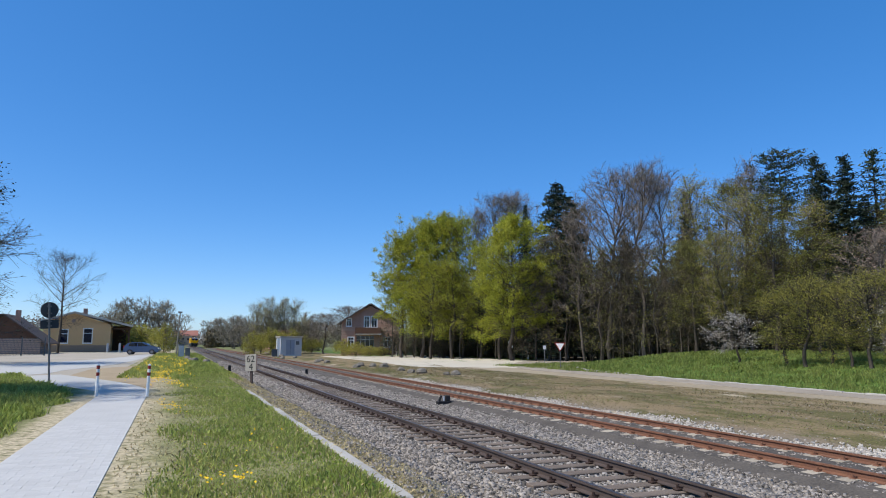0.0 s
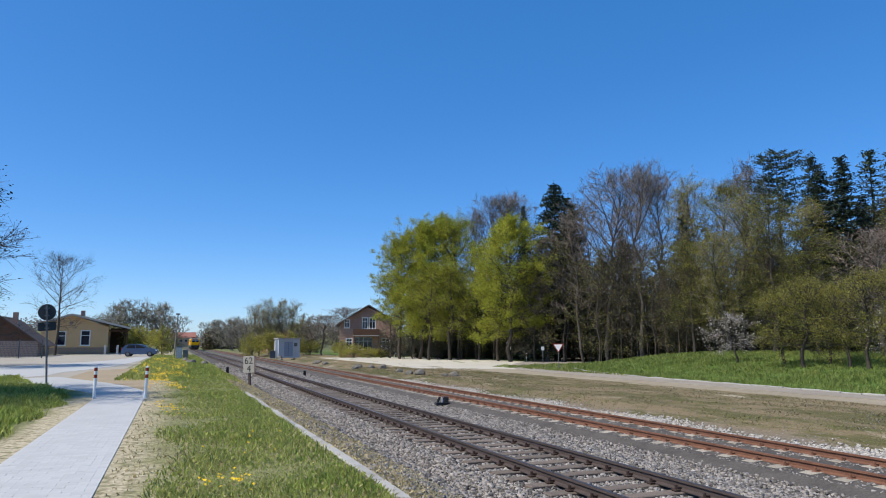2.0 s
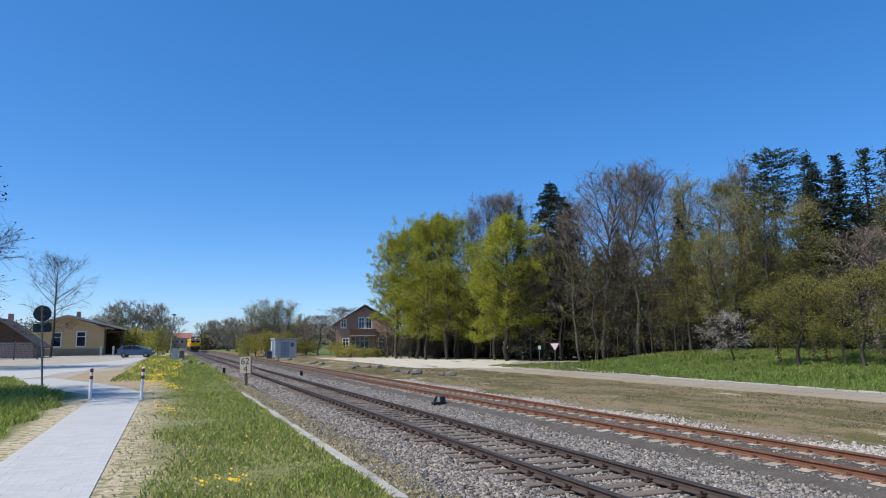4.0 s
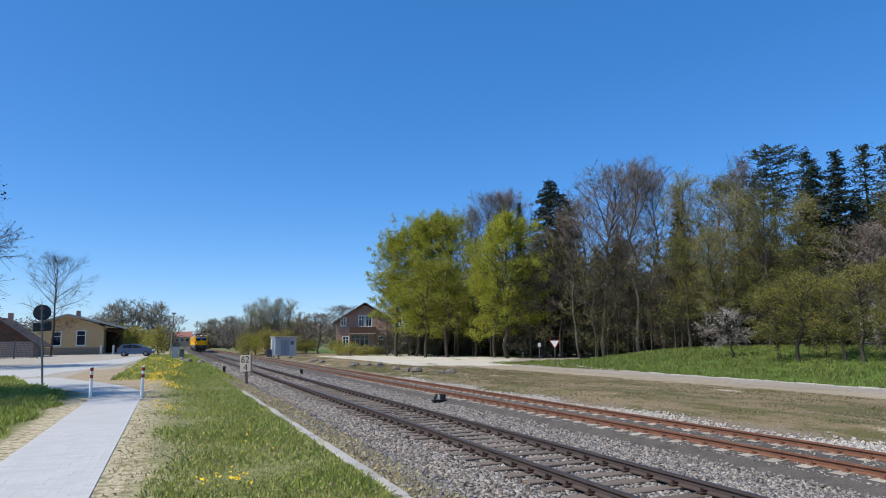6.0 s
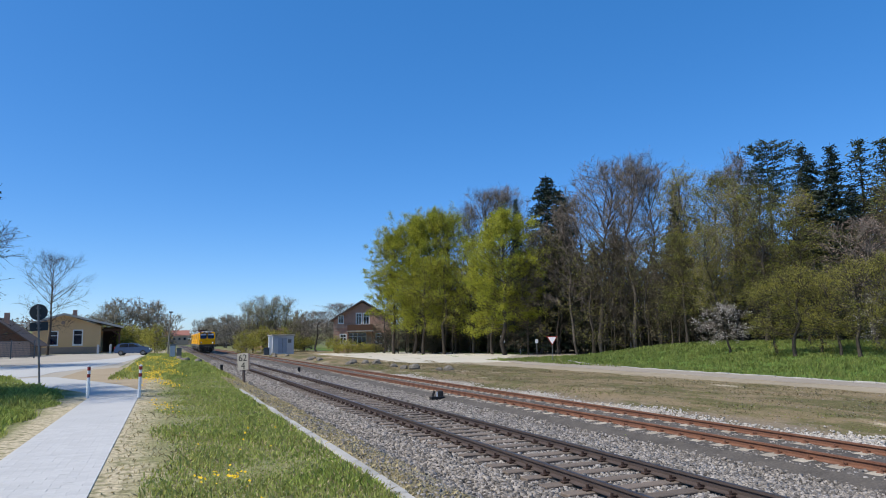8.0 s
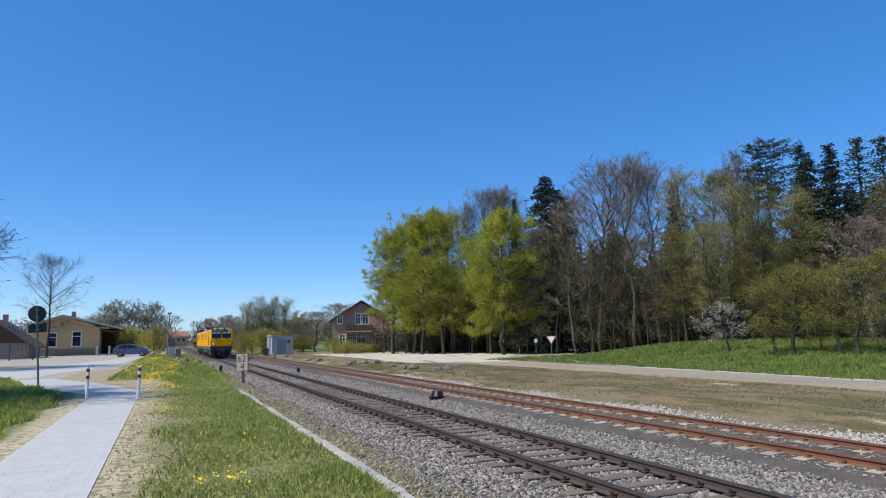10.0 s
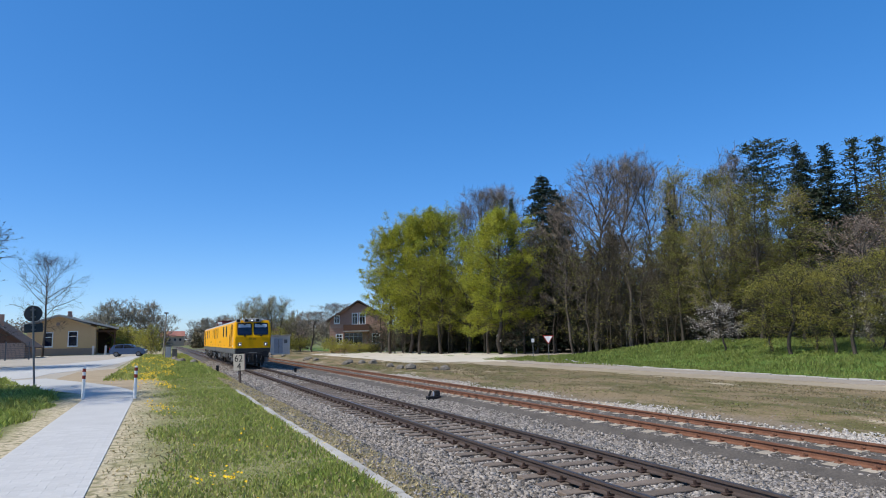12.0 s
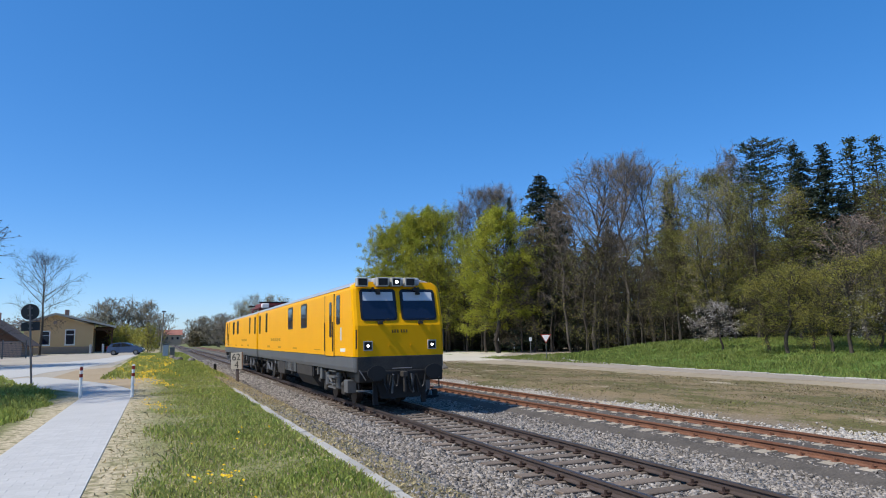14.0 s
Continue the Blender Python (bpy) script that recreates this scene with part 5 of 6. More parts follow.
# ---- street furniture ----
def bollard(x, y, lean):
    b = thing("bollard", x, y, 0, 0, "white steel bollard with two dark red bands", "bollard", "bollards by the path")
    b.rotation_euler = (0, radians(lean), 0)
    part("post", rod(bmesh.new(), (0, 0, -0.1), (0, 0, 0.93), 0.045, n=14), M["white"], b)
    for z in (0.60, 0.80):
        part("band", rod(bmesh.new(), (0, 0, z), (0, 0, z + 0.10), 0.047, n=14), M["red"], b, "dark red band")
    part("cap", rod(bmesh.new(), (0, 0, 0.93), (0, 0, 0.95), 0.045, 0.02, n=14), M["white"], b)


bollard(-2.14, 22.7, 0.5)
bollard(-0.74, 22.16, 1.2)


def round_sign():
    s = thing("road_sign", -4.6, 30.8, 0, -6, "round road sign seen from its dark back", "sign")
    s.rotation_euler = (0, radians(-3.5), 0)
    part("pole", rod(bmesh.new(), (0, 0, -0.1), (0, 0, 3.12), 0.038, n=12), M["galv"], s)
    d = part("disc", rod(bmesh.new(), (0, 0.05, 2.85), (0, 0.065, 2.85), 0.31, n=32), M["sign_back"], s)
    part("rim", rod(bmesh.new(), (0, 0.045, 2.85), (0, 0.068, 2.85), 0.318, n=32), M["sign_back"], d)
    p = part("plate", boxed(-0.32, 0.32, 0.05, 0.065, 2.12, 2.46, bevel=0.005, seg=1), M["sign_back"], s)
    for z in (2.2, 2.38):
        part("clamp", boxed(-0.08, 0.08, -0.045, 0.05, z, z + 0.04), M["galv"], p)
    for z in (2.7, 2.98):
        part("clamp", boxed(-0.08, 0.08, -0.045, 0.045, z, z + 0.04), M["galv"], d)
    part("bracket", rod(bmesh.new(), (-0.36, 0.03, 2.5), (0.3, 0.03, 2.5), 0.018, n=8), M["galv"], s)


round_sign()


def letters(text, size, parent, x, y, z, name="number"):
    cu = bpy.data.curves.new(name, "FONT")
    cu.body, cu.size, cu.align_x, cu.extrude = text, size, "CENTER", 0.002
    tmp = new(name, cu)
    bpy.context.view_layer.update()
    me = bpy.data.meshes.new_from_object(tmp.evaluated_get(bpy.context.evaluated_depsgraph_get()))
    bpy.data.objects.remove(tmp)
    me.materials.clear()
    me.materials.append(M["letter"])
    o = new(name, me)
    o.parent = parent
    o.matrix_local = pose(x, y, z, 90, 0, 0)
    return o


def km_board():
    s = thing("kilometre_board", 3.52, 35.4, float(height(3.42, 35.4)), 4, "white kilometre board with black numbers on a post", "sign")
    s.rotation_euler = (0, radians(-2), radians(-34))
    part("post", boxed(-0.05, 0.05, 0.02, 0.12, -0.1, 0.95), M["rail_dark"], s)
    b = part("board", boxed(-0.29, 0.29, -0.03, 0.02, 0.55, 1.36, bevel=0.01, seg=1), M["sign_face"], s)
    part("edge", boxed(0.292, 0.32, -0.03, 0.06, 0.54, 1.37), M["plinth"], b)
    letters("62", 0.47, b, 0, -0.034, 0.985)
    letters("4", 0.47, b, 0.02, -0.034, 0.60)


km_board()


def yield_sign():
    s = thing("yield_sign", 28.9, 48.2, float(height(28.9, 48.2)), -28, "triangular give way sign on a grey post", "sign")
    part("pole", rod(bmesh.new(), (0, 0.04, -0.1), (0, 0.04, 2.1), 0.03, n=10), M["galv"], s)
    tri = [(-0.45, 2.08), (0.45, 2.08), (0, 1.34)]
    t = part("border", prism(bmesh.new(), tri, "y", -0.01, 0.01), M["red"], s, "red border of the sign")
    part("face", prism(bmesh.new(), [(-0.34, 2.015), (0.34, 2.015), (0, 1.455)], "y", -0.016, -0.011), M["white"], t)


yield_sign()


def small_post(name, x, y, tall, label, head, w=0.05):
    z = float(height(x, y))
    s = thing(name, x, y, z, -28, label, "post")
    part("pole", rod(bmesh.new(), (0, 0, -0.1), (0, 0, tall), w, n=10), M["galv"] if head else M["white"], s)
    if head == "round":
        part("disc", rod(bmesh.new(), (0, -0.05, tall - 0.25), (0, -0.065, tall - 0.25), 0.3, n=24), M["hut_wall"], s)
        part("plate", boxed(-0.25, 0.25, -0.065, -0.05, tall - 1.0, tall - 0.65), M["hut_wall"], s)
    elif head == "plate":
        part("plate", boxed(-0.14, 0.14, -0.06, -0.045, tall - 0.3, tall + 0.05), M["hut_wall"], s)
    else:
        part("band", rod(bmesh.new(), (0, 0, tall - 0.35), (0, 0, tall - 0.15), w + 0.003, n=10), M["black"], s)


small_post("road_sign", 39.3, 77.5, 2.35, "small round road sign on a grey post", "round")
small_post("marker_post", 39.6, 73.5, 1.0, "white marker post by the yard", "", 0.06)
small_post("sign_post", 32.2, 56.5, 1.75, "thin grey post with small plate", "plate", 0.035)
small_post("lamp_post", 45.6, 60.0, 5.6, "slim grey lamp post before the wood", "plate", 0.06)


def mast():
    s = thing("wooden_mast", 0.0, 92, 0, 0, "tall wooden mast with a small lamp arm", "mast")
    s.rotation_euler = (0, radians(2.5), 0)
    part("pole", rod(bmesh.new(), (0, 0, -0.2), (0, 0, 5.3), 0.10, 0.07, n=10), M["mast_wood"], s)
    part("lamp_head", boxed(-0.25, 0.25, -0.15, 0.15, 5.2, 5.38, bevel=0.04), M["galv"], s)


mast()


def platform_end():
    s = thing("control_box", 0.45, 75, 0, 5, "grey metal control cabinet beside the track", "cabinet")
    part("case", boxed(-0.28, 0.28, -0.2, 0.2, 0.0, 1.3, bevel=0.02), M["galv"], s)
    part("lid", boxed(-0.32, 0.32, -0.24, 0.24, 1.3, 1.36), M["galv"], s)
    part("door", boxed(-0.24, 0.24, -0.215, -0.2, 0.1, 1.2), M["hut_wall"], s)
    s = thing("control_box", 1.1, 77, -0.05, 0, "low grey metal box beside the track", "cabinet")
    part("case", boxed(-0.25, 0.25, -0.2, 0.2, 0.0, 0.95, bevel=0.02), M["galv"], s)
    part("lid", boxed(-0.28, 0.28, -0.23, 0.23, 0.95, 1.0), M["galv"], s)


platform_end()


def rock(x, y, size, seed, label, m):
    g = np.random.default_rng(seed)
    bm = bmesh.new()
    bmesh.ops.create_icosphere(bm, subdivisions=2, radius=size)
    for v in bm.verts:
        v.co *= 1 + 0.28 * noise.noise(v.co * (1.3 / size) + Vector((seed, 0, 0))) + g.uniform(-0.05, 0.05)
        v.co.z *= 0.72
    o = part("boulder", bm, m)
    o.matrix_world = pose(x, y, float(height(x, y)) + size * 0.22, 0, 0, seed * 50)
    return tagged(o, label, "boulder", "boulders along the yard")




for i, (x, y, r) in enumerate(((17.4, 42.4, 0.36), (16.9, 42.8, 0.26), (16.6, 46.5, 0.3), (16.2, 45.8, 0.42), (15.9, 47.2, 0.32), (16.2, 50.5, 0.3), (16.9, 57.5, 0.42), (16.4, 59.5, 0.36),
                               (15.9, 62.0, 0.4), (15.2, 60.5, 0.35), (15.3, 74, 0.4), (15.8, 80, 0.36), (15.0, 78, 0.4), (15.5, 97, 0.35), (14.2, 100, 0.4), (15.2, 108, 0.4))):
    rock(x, y, r * 0.95, i + 1, "rough grey boulder lying on dry grass", M["boulder"])
for i, (x, y, r) in enumerate(((0.9, 66, 0.28), (1.4, 60, 0.34), (1.2, 63, 0.25), (2.2, 56, 0.3), (2.9, 50, 0.22), (1.0, 70, 0.3))):
    rock(x, y, r, i + 31, "dark stone block at the platform edge", M["boulder"])


def ground_signal(x, y, label):
    z = float(level(x, y))
    s = thing("ground_marker", x, y, z, 0, label, "marker")
    part("base", boxed(-0.28, 0.28, -0.14, 0.14, -0.03, 0.12, bevel=0.02), M["black"], s)
    part("lever", rod(bmesh.new(), (-0.2, 0, 0.12), (-0.1, 0, 0.33), 0.05), M["black"], s)
    part("weight", boxed(0.02, 0.24, -0.12, 0.12, 0.12, 0.34, bevel=0.03), M["underframe"], s)
    part("plate", boxed(-0.05, 0.0, -0.1, -0.06, 0.10, 0.30), M["hut_wall"], s)


ground_signal(9.95, 25.5, "low black point lever between the tracks")
for x, y in ((3.4, 48.5), (9.2, 52)):
    s = thing("marker_stub", x, y, float(level(x, y)), 0, "short black marker post in the ballast", "post")
    part("post", boxed(-0.09, 0.09, -0.09, 0.09, -0.05, 0.36, bevel=0.02), M["black"], s)
    part("cap", boxed(-0.1, 0.1, -0.1, 0.1, 0.36, 0.4), M["rubber"], s)


# ---- mesh fence by the yard ----
def yard_fence():
    f = thing("fence", 0, 0, 0, 0, "dark steel mesh panel fence", "fence")
    a, b = Vector((-26.0, 79.0, 0)), Vector((-14.2, 90.5, 0))
    n = 6
    for i in range(n + 1):
        p = a.lerp(b, i / n)
        part("post", boxed(p.x - 0.06, p.x + 0.06, p.y - 0.06, p.y + 0.06, -0.05, 2.08), M["fence"], f)
    for i in range(n):
        p, q = a.lerp(b, i / n), a.lerp(b, (i + 1) / n)
        bm = bmesh.new()
        for k in range(10):
            z = 0.12 + k * 0.2
            rod(bm, (p.x, p.y, z), (q.x, q.y, z), 0.02, n=4)
        for k in range(18):
            c = p.lerp(q, (k + 0.5) / 18)
            rod(bm, (c.x, c.y, 0.1), (c.x, c.y, 1.98), 0.012, n=4)
        part("mesh_panel", bm, M["fence"], f)


yard_fence()


# ---- parked car ----
def car(x, y, rz):
    c = thing("car", x, y, 0.02, rz, "blue hatchback car parked before the station", "car")
    side = [(-1.98, 0.30), (-2.05, 0.55), (-2.0, 0.95), (-1.85, 1.12), (-1.55, 1.42), (-0.9, 1.53), (0.0, 1.50), (0.45, 1.40), (1.05, 1.05), (1.75, 0.92), (2.03, 0.72), (2.08, 0.45), (1.98, 0.28)]
    bm = prism(bmesh.new(), side, "y", -0.84, 0.84)
    bmesh.ops.bevel(bm, geom=bm.edges[:], offset=0.05, segments=2, affect="EDGES")
    body = part("body", bm, M["car_blue"], c, smooth=False)
    for s in (-1, 1):
        part("side_window", prism(bmesh.new(), [(-1.45, 1.02), (-1.3, 1.36), (-0.45, 1.44), (-0.45, 1.02)], "y", s * 0.835, s * 0.85), M["glass_dark"], body)
        part("side_window", prism(bmesh.new(), [(-0.38, 1.02), (-0.38, 1.44), (0.1, 1.42), (0.85, 1.05)], "y", s * 0.835, s * 0.85), M["glass_dark"], body)
    part("windscreen", prism(bmesh.new(), [(0.48, 1.395), (0.5, 1.41), (1.02, 1.095), (1.0, 1.08)], "y", -0.7, 0.7), M["glass_dark"], body)
    part("rear_window", prism(bmesh.new(), [(-1.87, 1.13), (-1.88, 1.15), (-1.60, 1.42), (-1.58, 1.40)], "y", -0.65, 0.65), M["glass_dark"], body)
    for s in (-1, 1):
        part("tail_light", boxed(-2.06, -1.9, s * 0.62 - 0.14, s * 0.62 + 0.14, 0.8, 1.08, bevel=0.03), M["tail"], body)
        part("headlight", boxed(1.86, 2.04, s * 0.6 - 0.16, s * 0.6 + 0.16, 0.62, 0.8, bevel=0.03), M["white"], body)
    for wx in (-1.25, 1.28):
        for s in (-1, 1):
            w = part("wheel", rod(bmesh.new(), (wx, s * 0.66, 0.31), (wx, s * 0.865, 0.31), 0.31, n=20), M["rubber"], c)
            part("rim", rod(bmesh.new(), (wx, s * 0.86, 0.31), (wx, s * 0.872, 0.31), 0.2, n=14), M["galv"], w)


car(-4.0, 93.6, -8)

# dandelions
g = np.random.default_rng(77)
dx = np.concatenate([g.uniform(-2.2, 0.9, 1100), g.uniform(0.2, 1.8, 14), g.uniform(-0.4, 0.3, 200), g.normal(0.62, 0.16, 24), g.uniform(-0.9, 0.7, 420)])
dy = np.concatenate([g.uniform(30, 80, 1100), g.uniform(7, 14, 14), g.uniform(16, 28, 200), g.normal(8.25, 0.12, 24), g.uniform(25, 40, 420)])
clump = np.sin(dx * 3.1 + dy * 0.21) * np.sin(dy * 0.35 + dx) > -0.1
keep = clump | (dy < 16)
dx, dy = dx[keep], dy[keep]
pts = np.stack([dx, dy, height(dx, dy) + g.uniform(0.05, 0.15, len(dx))], -1)
size = 0.018 + 0.0004 * np.clip(dy - 12, 0, 60)
u = np.stack([np.ones(len(dx)), np.zeros(len(dx)), g.normal(0, 0.3, len(dx))], -1) * size[:, None]
w = np.stack([np.zeros(len(dx)), np.ones(len(dx)) * 0.8, g.normal(0.5, 0.3, len(dx))], -1) * size[:, None]
q = np.stack([pts - u, pts - w, pts + u, pts + w], 1).reshape(-1, 3)
tagged(new("dandelions", mesh_np("dandelions", q, np.arange(len(q)).reshape(-1, 4), [M["dandelion"]])), "yellow dandelions scattered in the verge grass", "flowers", kind="stuff")


# ---- track inspection train ----
def hull(rows, y_back, corner=0.12, back_corner=0.05):
    """Loft of level rings: rows of (height, half width, front y)."""
    bm = bmesh.new()
    rings = []
    for z, w, yf in rows:
        c, d = min(corner, w * 0.5), back_corner
        pts = [(-w, y_back - d), (-w, yf + c), (-w + c * 0.35, yf + c * 0.3), (-w + c, yf), (w - c, yf), (w - c * 0.35, yf + c * 0.3), (w, yf + c), (w, y_back - d), (w - d, y_back), (-w + d, y_back)]
        rings.append([bm.verts.new((x, y, z)) for x, y in pts])
    n = len(rings[0])
    for a, b in zip(rings, rings[1:]):
        for i in range(n):
            bm.faces.new((a[i], a[(i + 1) % n], b[(i + 1) % n], b[i]))
    bm.faces.new(rings[0][::-1])
    bm.faces.new(rings[-1])
    return bm


def rake(z):
    return max(0.0, z - 2.42) * 0.26


def on_rake(bm, y_off=0.0):
    """Lean a panel modelled on the plane y = 0 back along the sloping upper front."""
    for v in bm.verts:
        v.co.y += rake(v.co.z) + y_off
    return bm


def rounded_panel(x0, x1, z0, z1, y0, y1, r=0.08):
    pts = []
    for cx, cz, a0 in ((x1 - r, z1 - r, 0), (x0 + r, z1 - r, 90), (x0 + r, z0 + r, 180), (x1 - r, z0 + r, 270)):
        for k in range(5):
            a = radians(a0 + k * 22.5)
            pts.append((cx + r * math.cos(a), cz + r * math.sin(a)))
    return prism(bmesh.new(), pts, "y", y0, y1)


def side_panel(y0, y1, z0, z1, x, depth, r=0.07):
    bm = rounded_panel(y0, y1, z0, z1, -depth, 0.0, min(r, (y1 - y0) * 0.45))
    for v in bm.verts:
        v.co = Vector((x + (v.co.y if x < 0 else -v.co.y), v.co.x, v.co.z))
    return bm


def bogie(train, y):
    """One bogie: frame, springs and two wheelsets that turn."""
    f = part("bogie_frame", boxed(-1.12, -0.98, y - 1.75, y + 1.75, 0.42, 0.66, bevel=0.03), M["underframe"], train)
    part("bogie_beam", boxed(0.98, 1.12, y - 1.75, y + 1.75, 0.42, 0.66, bevel=0.03), M["underframe"], f)
    part("bolster", boxed(-0.98, 0.98, y - 0.25, y + 0.25, 0.45, 0.75), M["underframe"], f)
    for s in (-1, 1):
        for dy in (-1.25, 1.25):
            part("axle_box", boxed(s * 1.05 - 0.14, s * 1.05 + 0.14, y + dy - 0.2, y + dy + 0.2, 0.28, 0.62, bevel=0.04), M["underframe"], f)
            part("spring", rod(bmesh.new(), (s * 1.18, y + dy * 0.62, 0.5), (s * 1.18, y + dy * 0.62, 0.95), 0.1, n=10), M["galv"], f)
        part("damper", rod(bmesh.new(), (s * 1.2, y - 0.1, 0.5), (s * 1.2, y + 0.9, 0.9), 0.04), M["galv"], f)
    out = []
    for dy in (-1.25, 1.25):
        ws = new("wheelset")
        ws.parent = train
        ws.location = (0, y + dy, 0.46)
        part("axle", rod(bmesh.new(), (-0.95, 0, 0), (0.95, 0, 0), 0.08, n=10), M["wheel"], ws)
        for s in (-1, 1):
            bm = rod(bmesh.new(), (s * 0.69, 0, 0), (s * 0.83, 0, 0), 0.46, n=24)
            rod(bm, (s * 0.66, 0, 0), (s * 0.70, 0, 0), 0.49, n=24)
            box(bm, s * 0.83 - 0.01, s * 0.83 + 0.015, -0.3, 0.3, -0.03, 0.03)
            part("wheel", bm, M["wheel"], ws)
        out.append((ws, y + dy))
    return out


def coach(name, length, flip, label):
    """One yellow car with its driving end at y = 0 (facing -Y)."""
    t = tagged(new(name), label, "rail vehicle", "cars of the inspection train")
    L = length
    body = part("body", hull([(1.52, 1.42, 0.0), (2.42, 1.42, 0.0), (3.0, 1.42, rake(3.0)), (3.50, 1.41, rake(3.50)), (3.64, 1.34, rake(3.64)), (3.73, 1.20, rake(3.73))], L), M["yellow"], t)
    part("skirt", hull([(1.08, 1.38, 0.02), (1.2, 1.405, 0.005), (1.518, 1.405, 0.005)], L), M["grey_paint"], t, "grey lower body band")
    roof = part("roof", hull([(3.60, 1.385, 0.55), (3.68, 1.32, 0.55), (3.79, 1.08, 0.56), (3.86, 0.75, 0.60), (3.89, 0.25, 0.66)], L - 0.1), M["roof_grey"], t)
    # front
    for x0, x1 in ((-1.19, -0.07), (0.07, 1.19)):
        fr = part("windscreen_frame", on_rake(rounded_panel(x0, x1, 2.56, 3.51, -0.028, 0.02, 0.11)), M["rubber"], body)
        gl = part("windscreen", on_rake(rounded_panel(x0 + 0.05, x1 - 0.05, 2.61, 3.46, -0.040, -0.0285, 0.09)), M["glass_dark"], body)
        part("sun_blind", on_rake(boxed(x0 + 0.09, x1 - 0.10, -0.0445, -0.0405, 3.16, 3.42)), M["blind"], gl, "half-lowered white sun blind")
        m = (x0 + x1) / 2
        part("wiper_motor", on_rake(boxed(m - 0.07, m + 0.07, -0.12, -0.0, 2.45, 2.55, bevel=0.02)), M["black"], body)
        wp = rod(bmesh.new(), (m, -0.07, 2.52), (m + 0.28, -0.07, 2.62), 0.012, n=6)
        part("wiper", on_rake(wp), M["black"], body)
        part("camera_box", on_rake(boxed(m - 0.07, m + 0.07, -0.12, -0.045, 3.34, 3.49, bevel=0.02)), M["black"], body)
    for x in (-1.0, 1.0):
        h = part("headlight_frame", boxed(x - 0.14, x + 0.14, -0.02, 0.0, 1.69, 1.97, bevel=0.008, seg=1), M["lamp_rim"], body)
        part("headlight_box", boxed(x - 0.11, x + 0.11, -0.024, -0.0205, 1.72, 1.94), M["black"], h)
        part("lamp", rod(bmesh.new(), (x, -0.034, 1.83), (x, -0.0245, 1.83), 0.042, n=16), M["lamp_on"] if not flip else M["glass_dark"], h, "lit round headlamp")
        part("hook", boxed(x * 0.35 - 0.03, x * 0.35 + 0.03, -0.02, 0.0, 1.80, 1.85), M["yellow"], body)
    for i, x in enumerate((-0.24, -0.16, -0.08, 0.04, 0.12, 0.2)):
        part("number_bar", boxed(x - 0.025, x + 0.025, -0.004, 0.0, 2.2, 2.29), M["number_paint"], body)
    # lamps and horns over the front
    pod = part("lamp_pod", boxed(-0.72, 0.72, 0.22, 0.75, 3.62, 3.86, bevel=0.06), M["roof_grey"], t)
    for i, (x, w) in enumerate(((-1.13, 0.17), (-0.50, 0.18), (-0.08, 0.15), (0.36, 0.17))):
        z0 = 3.58 if i else 3.57
        lb = part("lamp_box", boxed(x - w, x + w, 0.05, 0.28, z0, z0 + 0.27, bevel=0.02), M["lamp_rim"], pod)
        part("lamp_front", boxed(x - w + 0.04, x + w - 0.04, 0.035, 0.05, z0 + 0.035, z0 + 0.235), M["black"], lb)
        if i == 2 and not flip:
            part("lamp", rod(bmesh.new(), (x, 0.02, z0 + 0.135), (x, 0.034, z0 + 0.135), 0.05, n=14), M["lamp_on"], lb, "lit upper headlamp")
    for x in (0.48, 0.58):
        part("horn", rod(bmesh.new(), (x, -0.02, 3.50), (x, 0.2, 3.50), 0.06, 0.02), M["black"], pod)
    part("horn", rod(bmesh.new(), (-0.85, -0.02, 3.50), (-0.75, 0.2, 3.56), 0.05, 0.02), M["black"], pod)
    part("aerial", rod(bmesh.new(), (0.0, 0.6, 3.84), (0.0, 0.6, 3.95), 0.02), M["black"], pod)
    # buffer beam
    part("front_apron", boxed(-1.33, 1.33, -0.03, 0.04, 1.09, 1.515, bevel=0.01), M["underframe"], t, "dark grey apron under the cab")
    beam = part("buffer_beam", boxed(-1.3, 1.3, -0.10, 0.4, 0.78, 1.10, bevel=0.03), M["black"], t)
    for s in (-1, 1):
        part("buffer", rod(bmesh.new(), (s * 0.875, -0.42, 1.06), (s * 0.875, 0.0, 1.06), 0.13, n=14), M["black"], beam)
        bm = rod(bmesh.new(), (s * 0.875, -0.47, 1.06), (s * 0.875, -0.42, 1.06), 0.21, n=20)
        for v in bm.verts:
            v.co.x = s * 0.875 + (v.co.x - s * 0.875) * 1.3
        part("buffer_head", bm, M["black"], beam)
        for k, x in enumerate((0.28, 0.42)):
            part("air_hose", rod(bmesh.new(), (s * x, -0.14, 1.0), (s * (x + 0.05), -0.16, 0.45), 0.03, n=8), M["galv"] if k == 0 else M["black"], beam)
        part("handrail", rod(bmesh.new(), (s * 1.3, -0.12, 1.15), (s * 1.12, -0.2, 0.85), 0.018, n=6), M["galv"], beam)
        part("grab_rail", rod(bmesh.new(), (s * 1.36, -0.05, 1.75), (s * 1.36, -0.05, 2.3), 0.02, n=6), M["black"], body)
        part("rail_guard", boxed(s * 0.75 - 0.07, s * 0.75 + 0.07, 0.1, 0.18, 0.12, 0.8), M["black"], beam)
    part("coupling_hook", boxed(-0.07, 0.07, -0.42, -0.1, 0.92, 1.08, bevel=0.02), M["underframe"], beam)
    part("coupling_chain", rod(bmesh.new(), (0, -0.36, 0.95), (0.02, -0.3, 0.5), 0.045), M["underframe"], beam)
    part("snow_plough", prism(bmesh.new(), [(-0.6, 0.3), (0.6, 0.3), (0.75, 0.78), (-0.75, 0.78)], "y", 0.02, 0.1), M["black"], beam)
